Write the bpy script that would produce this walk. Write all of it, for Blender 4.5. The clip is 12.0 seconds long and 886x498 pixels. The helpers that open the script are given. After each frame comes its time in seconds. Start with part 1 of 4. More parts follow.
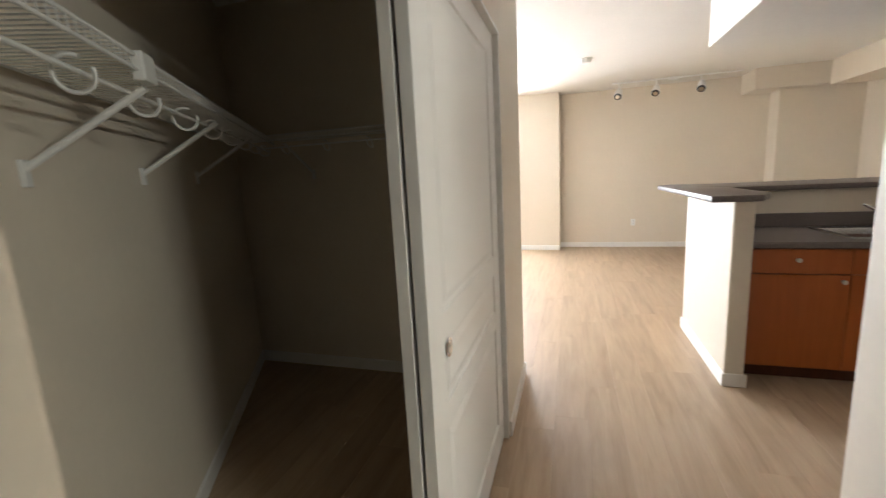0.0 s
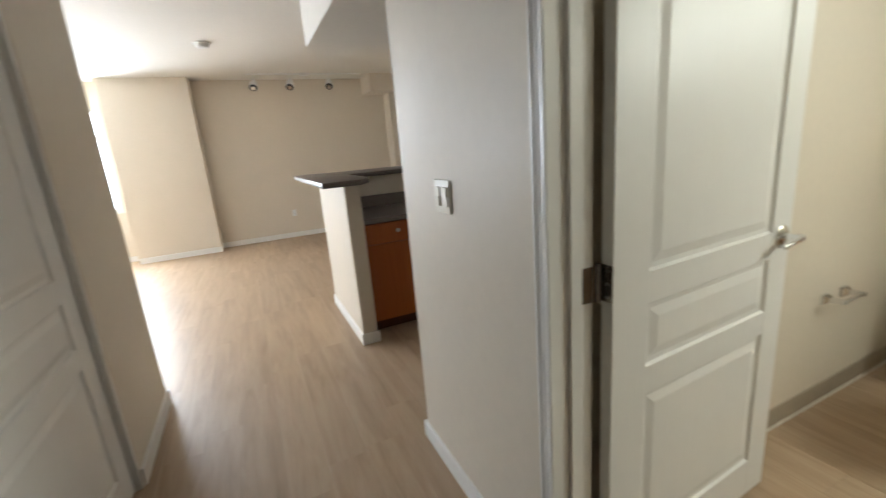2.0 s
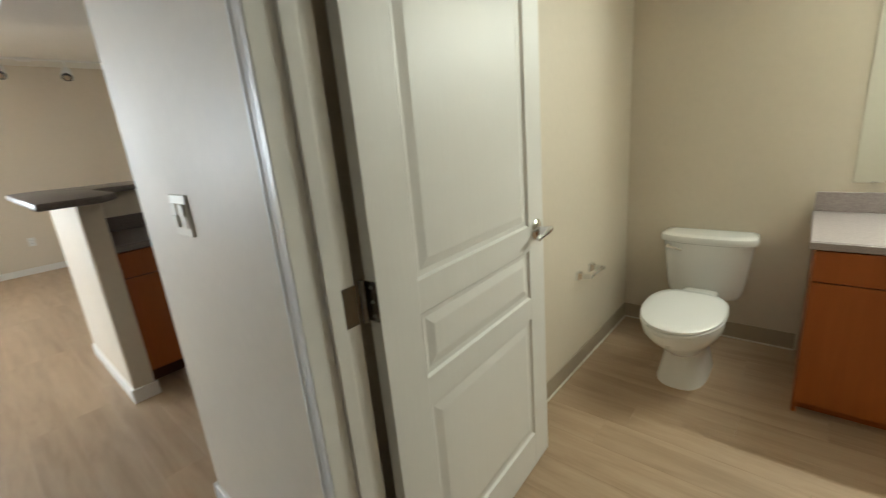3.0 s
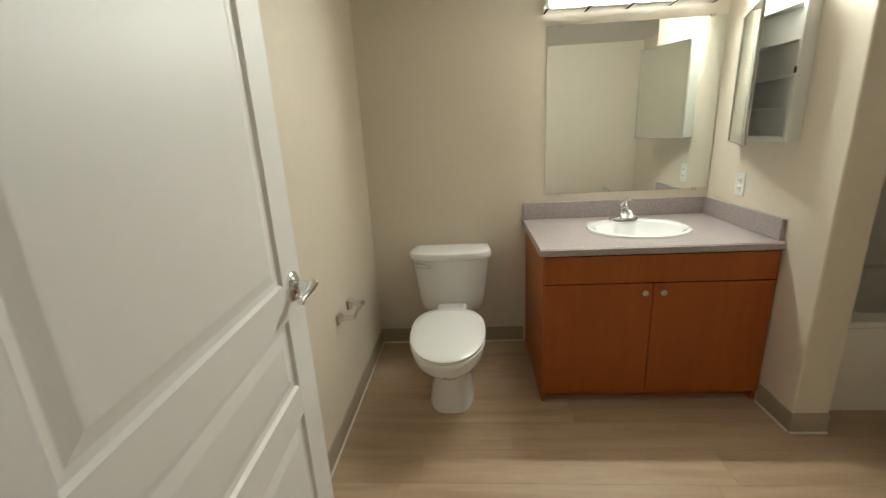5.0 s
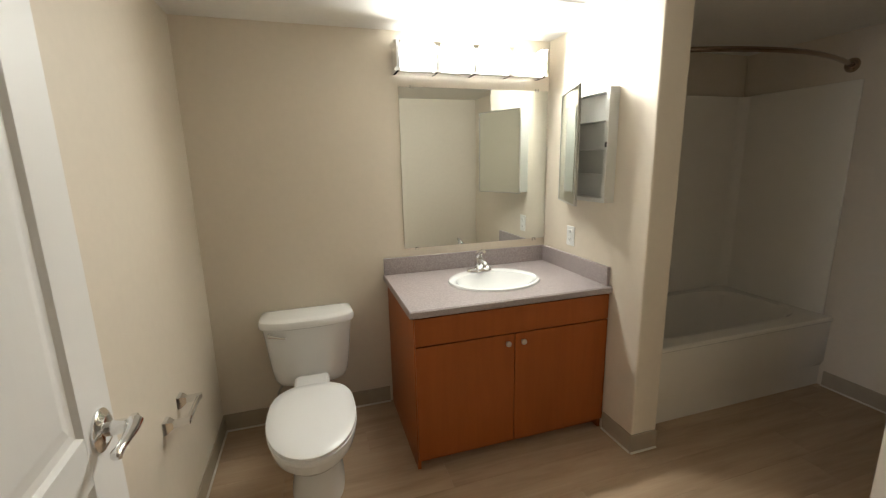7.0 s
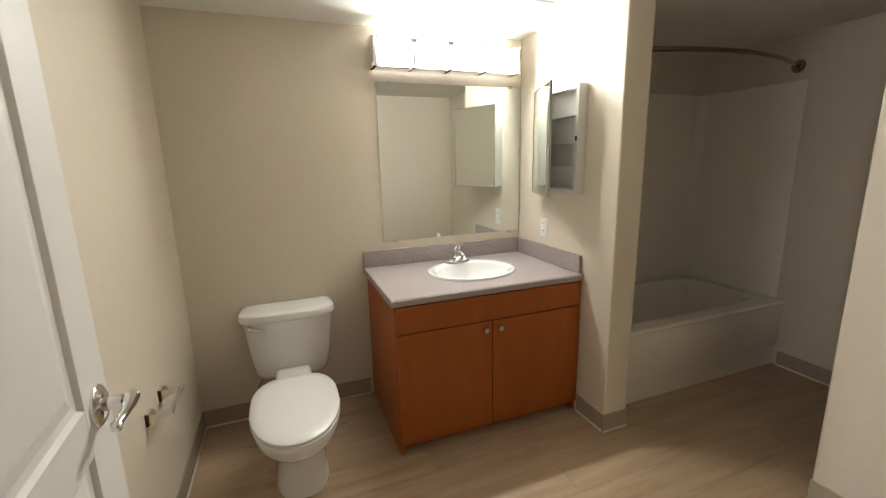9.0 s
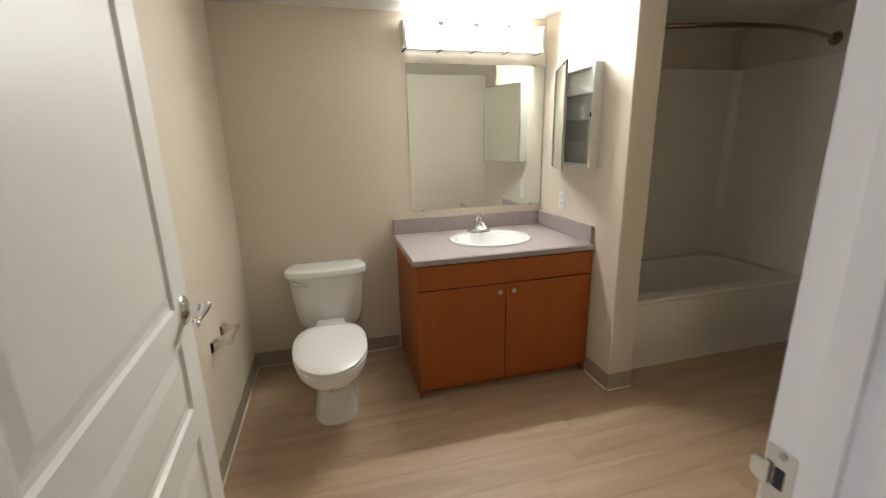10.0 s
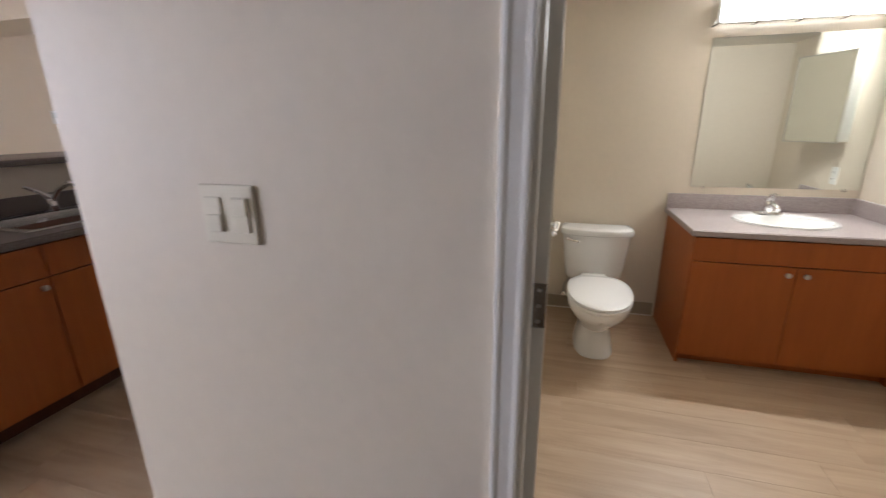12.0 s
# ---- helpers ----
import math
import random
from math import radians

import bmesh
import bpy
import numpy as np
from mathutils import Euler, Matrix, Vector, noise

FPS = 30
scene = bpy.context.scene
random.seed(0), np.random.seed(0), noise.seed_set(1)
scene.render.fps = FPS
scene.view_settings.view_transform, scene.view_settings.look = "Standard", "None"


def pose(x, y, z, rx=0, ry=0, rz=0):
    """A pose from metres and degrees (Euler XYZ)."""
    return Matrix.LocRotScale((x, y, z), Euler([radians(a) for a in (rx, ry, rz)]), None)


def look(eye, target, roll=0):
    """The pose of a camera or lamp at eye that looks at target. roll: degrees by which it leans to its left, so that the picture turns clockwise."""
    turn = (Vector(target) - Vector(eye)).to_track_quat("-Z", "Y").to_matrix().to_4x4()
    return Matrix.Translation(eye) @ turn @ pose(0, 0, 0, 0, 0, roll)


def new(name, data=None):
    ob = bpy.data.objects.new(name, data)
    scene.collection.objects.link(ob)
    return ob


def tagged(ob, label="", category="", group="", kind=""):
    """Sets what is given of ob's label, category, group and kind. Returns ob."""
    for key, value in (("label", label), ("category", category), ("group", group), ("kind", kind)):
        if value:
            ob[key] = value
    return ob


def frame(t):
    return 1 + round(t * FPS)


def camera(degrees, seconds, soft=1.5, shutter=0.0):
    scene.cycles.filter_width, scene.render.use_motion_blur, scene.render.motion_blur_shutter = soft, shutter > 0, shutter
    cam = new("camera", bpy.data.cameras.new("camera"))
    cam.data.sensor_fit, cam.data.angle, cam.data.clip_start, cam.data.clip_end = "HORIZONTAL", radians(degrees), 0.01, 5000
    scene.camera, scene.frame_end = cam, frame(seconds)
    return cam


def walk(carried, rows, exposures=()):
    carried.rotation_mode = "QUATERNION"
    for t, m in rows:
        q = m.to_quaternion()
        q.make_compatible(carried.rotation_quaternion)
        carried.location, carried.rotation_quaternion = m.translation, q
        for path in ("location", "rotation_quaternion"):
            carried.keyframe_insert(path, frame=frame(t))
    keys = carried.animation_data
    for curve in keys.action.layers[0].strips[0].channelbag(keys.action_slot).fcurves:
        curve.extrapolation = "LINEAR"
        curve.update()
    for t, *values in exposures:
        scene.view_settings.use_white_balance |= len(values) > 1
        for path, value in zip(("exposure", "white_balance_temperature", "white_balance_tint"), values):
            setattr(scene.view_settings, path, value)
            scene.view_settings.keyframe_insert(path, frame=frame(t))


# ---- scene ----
cam = camera(93.2, 12.0, soft=1.15, shutter=0.4)
PATH = [
    (0, (0.911, -3.414, 1.4), (-0.971, -3.998, 1.055), -3.1),
    (0.5, (0.9, -3.359, 1.385), (-1.038, -3.663, 0.999), -3.7),
    (1, (0.911, -3.294, 1.38), (-1.044, -3.257, 0.961), -4.2),
    (1.5, (0.908, -3.201, 1.378), (-0.996, -2.787, 0.927), -4.6),
    (2, (0.914, -3.082, 1.371), (-0.858, -2.287, 0.894), -4.8),
    (2.5, (0.915, -2.961, 1.362), (-0.645, -1.816, 0.857), -5.0),
    (3, (0.898, -2.865, 1.357), (-0.392, -1.431, 0.828), -5.1),
    (3.5, (0.817, -2.793, 1.354), (-0.18, -1.149, 0.805), -5.1),
    (3.7, (0.783, -2.775, 1.352), (-0.102, -1.068, 0.803), -5.1),
    (5.3, (0.594, -2.454, 1.359), (0.6, -0.53, 0.812), -2.7),
    (5.5, (0.577, -2.434, 1.385), (0.672, -0.511, 0.844), -2.6),
    (6, (0.554, -2.397, 1.418), (0.853, -0.484, 0.916), -2.0),
    (6.5, (0.555, -2.373, 1.431), (1.016, -0.478, 0.985), -1.4),
    (7, (0.555, -2.358, 1.449), (1.139, -0.489, 1.04), -1.2),
    (8.8, (0.508, -2.387, 1.42), (1.229, -0.565, 1.018), -1.1),
    (9, (0.515, -2.413, 1.418), (1.211, -0.584, 1.005), -1.3),
    (9.5, (0.527, -2.498, 1.409), (1.147, -0.652, 0.955), -1.3),
    (10, (0.555, -2.672, 1.4), (1.05, -0.8, 0.896), -1.3),
    (10.5, (0.53, -2.819, 1.38), (0.85, -0.921, 0.838), -1.2),
    (11, (0.434, -2.939, 1.363), (0.522, -1.023, 0.796), -1.1),
    (11.5, (0.32, -3.049, 1.362), (0.123, -1.143, 0.786), -0.7),
    (12, (0.22, -3.127, 1.363), (-0.297, -1.28, 0.795), -0.6),
]
walk(cam, [(t, look(eye, target, roll)) for t, eye, target, roll in PATH],
     exposures=[(0, 0.78, 5700, 7), (1.5, 0.4, 5700, 7), (2.5, 0.0, 5600, 0), (3.7, 0.05, 5950, 1), (5.5, -0.08, 5700, 8),
                (9.0, -0.03, 5800, 12), (10.5, 0.08, 5650, 14), (11, 0.24, 5650, 16), (12, 0.22, 5550, 17)])

# ---- world and light ----
world = bpy.data.worlds.new("sky")
scene.world = world
world.use_nodes = True
_nt = world.node_tree
_sky = _nt.nodes.new("ShaderNodeTexSky")
_sky.sky_type = "NISHITA"
_sky.sun_disc = False
_sky.sun_elevation = radians(40)
_sky.sun_rotation = radians(200)
_nt.links.new(_sky.outputs[0], _nt.nodes["Background"].inputs[0])
_nt.nodes["Background"].inputs[1].default_value = 0.1


def area_lamp(name, eye, target, sx, sy, watts, colour):
    data = bpy.data.lights.new(name, "AREA")
    data.shape, data.size, data.size_y, data.energy, data.color = "RECTANGLE", sx, sy, watts, colour
    ob = new(name, data)
    ob.matrix_world = look(eye, target)
    return ob


area_lamp("window_light_south", (-4.6, -7.16, 1.45), (-4.6, 0, 1.45), 2.9, 1.7, 11, (0.96, 0.945, 0.965))
area_lamp("window_light_west", (-7.16, -5.88, 1.55), (0, -5.88, 1.55), 1.95, 1.5, 235, (0.96, 0.945, 0.965))
for _x in (1.135, 1.3465, 1.558, 1.7695):
    area_lamp("vanity_lamp", (_x, -0.1085, 1.976), (_x, -1.2, 1.55), 0.15, 0.085, 10.6, (1.0, 0.945, 0.775))
SHADE_GLOW = 7.5
BULB_COLOUR = (1.0, 0.955, 0.81, 1)


# ---- materials ----
def mat(name, colour, rough=0.5, metal=0.0, noise_scale=0.0, noise_amount=0.0, bump=0.0, bump_scale=200.0,
        stretch=(1, 1, 1), spec=0.5, stain=0.0, coat=0.0):
    m = bpy.data.materials.new(name)
    m.use_nodes = True
    nt = m.node_tree
    b = nt.nodes["Principled BSDF"]
    b.inputs["Base Color"].default_value = (*colour, 1)
    b.inputs["Roughness"].default_value = rough
    b.inputs["Metallic"].default_value = metal
    b.inputs["Specular IOR Level"].default_value = spec
    b.inputs["Coat Weight"].default_value = coat
    tc = nt.nodes.new("ShaderNodeTexCoord")
    mp = nt.nodes.new("ShaderNodeMapping")
    mp.inputs["Scale"].default_value = stretch
    nt.links.new(tc.outputs["Object"], mp.inputs[0])
    if noise_amount:
        n1 = nt.nodes.new("ShaderNodeTexNoise")
        n1.inputs["Scale"].default_value, n1.inputs["Detail"].default_value = noise_scale, 6
        nt.links.new(mp.outputs[0], n1.inputs["Vector"])
        n2 = nt.nodes.new("ShaderNodeTexNoise")
        n2.inputs["Scale"].default_value, n2.inputs["Detail"].default_value = max(noise_scale / 12, 0.6), 3
        nt.links.new(tc.outputs["Object"], n2.inputs["Vector"])
        add = nt.nodes.new("ShaderNodeMath")
        add.operation = "MULTIPLY_ADD"
        nt.links.new(n2.outputs[0], add.inputs[0])
        add.inputs[1].default_value = 0.6 + stain
        nt.links.new(n1.outputs[0], add.inputs[2])
        mr = nt.nodes.new("ShaderNodeMapRange")
        mr.inputs["From Min"].default_value, mr.inputs["From Max"].default_value = 0.45, 1.15 + stain
        mr.inputs["To Min"].default_value, mr.inputs["To Max"].default_value = 1 - noise_amount, 1 + noise_amount
        nt.links.new(add.outputs[0], mr.inputs["Value"])
        mix = nt.nodes.new("ShaderNodeVectorMath")
        mix.operation = "SCALE"
        mix.inputs[0].default_value = colour
        nt.links.new(mr.outputs[0], mix.inputs["Scale"])
        nt.links.new(mix.outputs[0], b.inputs["Base Color"])
        rr = nt.nodes.new("ShaderNodeMapRange")
        rr.inputs["To Min"].default_value, rr.inputs["To Max"].default_value = max(rough - 0.08, 0.02), min(rough + 0.08, 1)
        nt.links.new(n2.outputs[0], rr.inputs["Value"])
        nt.links.new(rr.outputs[0], b.inputs["Roughness"])
    if bump:
        nb = nt.nodes.new("ShaderNodeTexNoise")
        nb.inputs["Scale"].default_value, nb.inputs["Detail"].default_value = bump_scale, 3
        nt.links.new(mp.outputs[0], nb.inputs["Vector"])
        bp = nt.nodes.new("ShaderNodeBump")
        bp.inputs["Strength"].default_value, bp.inputs["Distance"].default_value = bump, 0.002
        nt.links.new(nb.outputs[0], bp.inputs["Height"])
        nt.links.new(bp.outputs[0], b.inputs["Normal"])
    return m


def plank_material(name, per_island):
    m = bpy.data.materials.new(name)
    m.use_nodes = True
    nt = m.node_tree
    b = nt.nodes["Principled BSDF"]
    geo = nt.nodes.new("ShaderNodeNewGeometry")
    tc = nt.nodes.new("ShaderNodeNewGeometry")
    if per_island:
        rnd = geo.outputs["Random Per Island"]
    else:
        rnd = nt.nodes.new("ShaderNodeObjectInfo").outputs["Random"]
    off = nt.nodes.new("ShaderNodeVectorMath")
    off.operation = "MULTIPLY_ADD"
    comb = nt.nodes.new("ShaderNodeCombineXYZ")
    nt.links.new(rnd, comb.inputs[2])
    nt.links.new(comb.outputs[0], off.inputs[0])
    off.inputs[1].default_value = (0, 0, 40)
    nt.links.new(tc.outputs["Position"], off.inputs[2])
    mp = nt.nodes.new("ShaderNodeMapping")
    mp.inputs["Scale"].default_value = (0.7, 6.5, 1)
    nt.links.new(off.outputs[0], mp.inputs[0])
    grain = nt.nodes.new("ShaderNodeTexNoise")
    grain.inputs["Scale"].default_value, grain.inputs["Detail"].default_value = 2.2, 8
    grain.inputs["Roughness"].default_value, grain.inputs["Distortion"].default_value = 0.62, 0.5
    nt.links.new(mp.outputs[0], grain.inputs["Vector"])
    fine = nt.nodes.new("ShaderNodeTexNoise")
    fine.inputs["Scale"].default_value, fine.inputs["Detail"].default_value = 14, 4
    nt.links.new(mp.outputs[0], fine.inputs["Vector"])
    ramp = nt.nodes.new("ShaderNodeValToRGB")
    e = ramp.color_ramp.elements
    e[0].position, e[0].color = 0.25, (0.35, 0.247, 0.154, 1)
    e[1].position, e[1].color = 0.75, (0.52, 0.392, 0.264, 1)
    k = ramp.color_ramp.elements.new(0.5)
    k.color = (0.45, 0.327, 0.213, 1)
    nt.links.new(grain.outputs[0], ramp.inputs[0])
    tone = nt.nodes.new("ShaderNodeMapRange")
    tone.inputs["To Min"].default_value, tone.inputs["To Max"].default_value = 0.95, 1.05
    nt.links.new(rnd, tone.inputs["Value"])
    f2 = nt.nodes.new("ShaderNodeMapRange")
    f2.inputs["To Min"].default_value, f2.inputs["To Max"].default_value = 0.92, 1.08
    nt.links.new(fine.outputs[0], f2.inputs["Value"])
    mul = nt.nodes.new("ShaderNodeMath")
    mul.operation = "MULTIPLY"
    nt.links.new(tone.outputs[0], mul.inputs[0])
    nt.links.new(f2.outputs[0], mul.inputs[1])
    sc = nt.nodes.new("ShaderNodeVectorMath")
    sc.operation = "SCALE"
    nt.links.new(ramp.outputs[0], sc.inputs[0])
    nt.links.new(mul.outputs[0], sc.inputs["Scale"])
    nt.links.new(sc.outputs[0], b.inputs["Base Color"])
    rr = nt.nodes.new("ShaderNodeMapRange")
    rr.inputs["To Min"].default_value, rr.inputs["To Max"].default_value = 0.36, 0.52
    nt.links.new(fine.outputs[0], rr.inputs["Value"])
    nt.links.new(rr.outputs[0], b.inputs["Roughness"])
    bp = nt.nodes.new("ShaderNodeBump")
    bp.inputs["Strength"].default_value, bp.inputs["Distance"].default_value = 0.12, 0.001
    nt.links.new(fine.outputs[0], bp.inputs["Height"])
    nt.links.new(bp.outputs[0], b.inputs["Normal"])
    return m


def wood_material(name, dark, light, rough):
    m = bpy.data.materials.new(name)
    m.use_nodes = True
    nt = m.node_tree
    b = nt.nodes["Principled BSDF"]
    tc = nt.nodes.new("ShaderNodeTexCoord")
    mp = nt.nodes.new("ShaderNodeMapping")
    mp.inputs["Scale"].default_value = (14, 14, 1.2)
    nt.links.new(tc.outputs["Object"], mp.inputs[0])
    n = nt.nodes.new("ShaderNodeTexNoise")
    n.inputs["Scale"].default_value, n.inputs["Detail"].default_value, n.inputs["Distortion"].default_value = 2.0, 8, 0.6
    nt.links.new(mp.outputs[0], n.inputs["Vector"])
    r = nt.nodes.new("ShaderNodeValToRGB")
    r.color_ramp.elements[0].position, r.color_ramp.elements[0].color = 0.25, (*dark, 1)
    r.color_ramp.elements[1].position, r.color_ramp.elements[1].color = 0.75, (*light, 1)
    nt.links.new(n.outputs[0], r.inputs[0])
    nt.links.new(r.outputs[0], b.inputs["Base Color"])
    b.inputs["Roughness"].default_value = rough
    b.inputs["Specular IOR Level"].default_value = 0.3
    return m


def speckle_material(name, base, dots, rough):
    m = bpy.data.materials.new(name)
    m.use_nodes = True
    nt = m.node_tree
    b = nt.nodes["Principled BSDF"]
    tc = nt.nodes.new("ShaderNodeTexCoord")
    n = nt.nodes.new("ShaderNodeTexNoise")
    n.inputs["Scale"].default_value, n.inputs["Detail"].default_value = 160, 4
    nt.links.new(tc.outputs["Object"], n.inputs["Vector"])
    r = nt.nodes.new("ShaderNodeValToRGB")
    r.color_ramp.elements[0].position, r.color_ramp.elements[0].color = 0.42, (*dots, 1)
    r.color_ramp.elements[1].position, r.color_ramp.elements[1].color = 0.6, (*base, 1)
    nt.links.new(n.outputs[0], r.inputs[0])
    nt.links.new(r.outputs[0], b.inputs["Base Color"])
    b.inputs["Roughness"].default_value = rough
    return m


def glow_material(name, colour, strength):
    m = bpy.data.materials.new(name)
    m.use_nodes = True
    b = m.node_tree.nodes["Principled BSDF"]
    b.inputs["Base Color"].default_value = (0.9, 0.9, 0.88, 1)
    b.inputs["Emission Color"].default_value = colour
    b.inputs["Emission Strength"].default_value = strength
    return m


def glass_material(name, colour, rough=0.0):
    m = bpy.data.materials.new(name)
    m.use_nodes = True
    b = m.node_tree.nodes["Principled BSDF"]
    b.inputs["Base Color"].default_value = (*colour, 1)
    b.inputs["Transmission Weight"].default_value = 1
    b.inputs["Roughness"].default_value = rough
    b.inputs["IOR"].default_value = 1.45
    return m


WALL = mat("wall_paint", (0.72, 0.645, 0.535), 0.55, 0, 30, 0.025, 0.22, 160, spec=0.4)
CEIL = mat("ceiling_paint", (0.80, 0.775, 0.72), 0.75, 0, 30, 0.025, 0.35, 140)
TRIM = mat("trim_paint", (0.83, 0.81, 0.775), 0.33, 0, 18, 0.02, 0.05, 60)
DOOR = mat("door_paint", (0.83, 0.815, 0.785), 0.45, 0, 9, 0.012, 0.2, 60, stretch=(1, 1, 0.08))
COVE = mat("vinyl_cove_base", (0.39, 0.325, 0.24), 0.5, 0, 20, 0.06)
CAULK = mat("caulk", (0.70, 0.66, 0.58), 0.6, 0, 40, 0.06)
PLANK = plank_material("vinyl_plank", False)
PLANK_REST = plank_material("vinyl_plank_rest", True)
SUBFLOOR = mat("subfloor", (0.12, 0.08, 0.05), 0.8, 0, 10, 0.1)
CHERRY = wood_material("cherry_wood", (0.31, 0.082, 0.012), (0.365, 0.1, 0.016), 0.4)
# Cherry with shade put into its colour, for gaps between fronts and toe kicks
CHERRY_SHADOW = wood_material("cherry_shadow_line", (0.07, 0.02, 0.008), (0.1, 0.03, 0.01), 0.6)
LAMINATE = speckle_material("grey_laminate", (0.43, 0.375, 0.37), (0.33, 0.285, 0.28), 0.3)
DARK_LAMINATE = speckle_material("dark_laminate", (0.20, 0.17, 0.155), (0.13, 0.105, 0.095), 0.38)
CERAMIC = mat("white_ceramic", (0.86, 0.86, 0.85), 0.08, 0, 6, 0.012, coat=0.3)
SEATMAT = mat("seat_plastic", (0.86, 0.86, 0.855), 0.2, 0, 6, 0.01)
ACRYLIC = mat("tub_acrylic", (0.88, 0.84, 0.755), 0.2, 0, 8, 0.015)
CHROME = mat("chrome", (0.82, 0.82, 0.82), 0.08, 1.0, 60, 0.02)
BRONZE = mat("aged_bronze", (0.34, 0.255, 0.19), 0.18, 1.0, 60, 0.06)
HINGE = mat("worn_dark_nickel", (0.24, 0.22, 0.20), 0.25, 1.0, 60, 0.12)
NICKEL = mat("satin_nickel", (0.55, 0.53, 0.50), 0.32, 1.0, 80, 0.05)
MIRROR = mat("mirror_silver", (0.80, 0.83, 0.80), 0.012, 1.0)
ENAMEL = mat("white_enamel", (0.74, 0.74, 0.71), 0.35, 0, 20, 0.02)
WIRE = mat("white_coated_wire", (0.76, 0.75, 0.72), 0.35, 0, 40, 0.02)
IVORY = mat("ivory_plastic", (0.74, 0.69, 0.56), 0.35, 0, 30, 0.02)
WHITEPL = mat("white_plastic", (0.82, 0.82, 0.80), 0.35, 0, 30, 0.02)
BLACK = mat("black_rubber", (0.02, 0.02, 0.02), 0.6, 0, 30, 0.1)
STEEL = mat("stainless_steel", (0.60, 0.60, 0.60), 0.25, 1.0, 120, 0.06, stretch=(1, 8, 1))
PAPER = mat("printed_paper", (0.55, 0.60, 0.58), 0.6, 0, 60, 0.05)
SHADE = glow_material("lit_frosted_glass", BULB_COLOUR, SHADE_GLOW)
DOWN = glow_material("lit_downlight", (1.0, 0.88, 0.7, 1), 12)
GLASS = glass_material("window_glass", (0.95, 0.98, 0.97))
ACRYL_CLEAR = glass_material("clear_acrylic", (0.95, 0.95, 0.95), 0.02)
VINYLFRAME = mat("white_window_vinyl", (0.80, 0.80, 0.78), 0.4, 0, 20, 0.02)
GROUND = mat("outdoor_ground", (0.16, 0.17, 0.13), 0.9, 0, 0.5, 0.25)


# ---- mesh helpers ----
def finish(bm, smooth=False, angle=35):
    bmesh.ops.recalc_face_normals(bm, faces=bm.faces)
    if smooth:
        crisp = bm.faces.layers.int.get("crisp")
        for f in bm.faces:
            f.smooth = not (crisp and f[crisp])
        for e in bm.edges:
            if len(e.link_faces) == 2 and e.calc_face_angle(0) > radians(angle):
                e.smooth = False
    return bm


def part(name, bm, material, parent=None, label="", smooth=True):
    finish(bm, smooth)
    me = bpy.data.meshes.new(name)
    bm.to_mesh(me)
    bm.free()
    me.materials.append(material)
    ob = new(name, me)
    if parent is not None:
        ob.parent = parent
        ob.matrix_parent_inverse = Matrix.Identity(4)
    if label:
        tagged(ob, label)
    return ob


def thing(name, label, category, m=None, group="", kind=""):
    ob = new(name)
    ob.empty_display_size = 0.05
    if m is not None:
        ob.matrix_basis = m
    return tagged(ob, label, category, group, kind)


def box(x0, x1, y0, y1, z0, z1, bevel=0.0, seg=2, upright=False, bm=None):
    bm = bm or bmesh.new()
    crisp = bm.faces.layers.int.get("crisp") or bm.faces.layers.int.new("crisp")
    g = bmesh.ops.create_cube(bm, size=1, matrix=Matrix.Translation(((x0 + x1) / 2, (y0 + y1) / 2, (z0 + z1) / 2))
                              @ Matrix.Diagonal((abs(x1 - x0), abs(y1 - y0), abs(z1 - z0), 1)))
    if bevel:
        es = list({e for v in g["verts"] for e in v.link_edges})
        if upright:
            es = [e for e in es if abs(e.verts[0].co.z - e.verts[1].co.z) > 1e-4]
        bmesh.ops.bevel(bm, geom=es, offset=bevel, segments=seg, profile=0.5, affect="EDGES")
    for f in bm.faces:
        f[crisp] = 1
    return bm


def cyl(p0, p1, r0, r1=None, n=24, bevel=0.0, bm=None):
    bm = bm or bmesh.new()
    p0, p1 = Vector(p0), Vector(p1)
    m = Matrix.Translation((p0 + p1) / 2) @ (p1 - p0).to_track_quat("Z", "Y").to_matrix().to_4x4()
    g = bmesh.ops.create_cone(bm, cap_ends=True, segments=n, radius1=r0, radius2=r0 if r1 is None else r1,
                              depth=(p1 - p0).length, matrix=m)
    if bevel:
        es = [e for v in g["verts"] for e in v.link_edges if len(e.link_faces) == 2 and e.calc_face_angle(0) > 1]
        bmesh.ops.bevel(bm, geom=list(set(es)), offset=bevel, segments=2, profile=0.5, affect="EDGES")
    return bm


def tube(points, radius, n=10, bm=None):
    bm = bm or bmesh.new()
    pts = [Vector(p) for p in points]
    rings, up = [], None
    for i, p in enumerate(pts):
        d = (pts[min(i + 1, len(pts) - 1)] - pts[max(i - 1, 0)]).normalized()
        if up is None:
            up = d.orthogonal().normalized()
        up = (up - d * up.dot(d)).normalized()
        side = d.cross(up)
        r = radius[i] if isinstance(radius, (list, tuple)) else radius
        rings.append([bm.verts.new(p + (up * math.cos(a) + side * math.sin(a)) * r)
                      for a in [2 * math.pi * k / n for k in range(n)]])
    for a, b in zip(rings, rings[1:]):
        for k in range(n):
            bm.faces.new((a[k], a[(k + 1) % n], b[(k + 1) % n], b[k]))
    bm.faces.new(rings[0][::-1])
    bm.faces.new(rings[-1])
    return bm


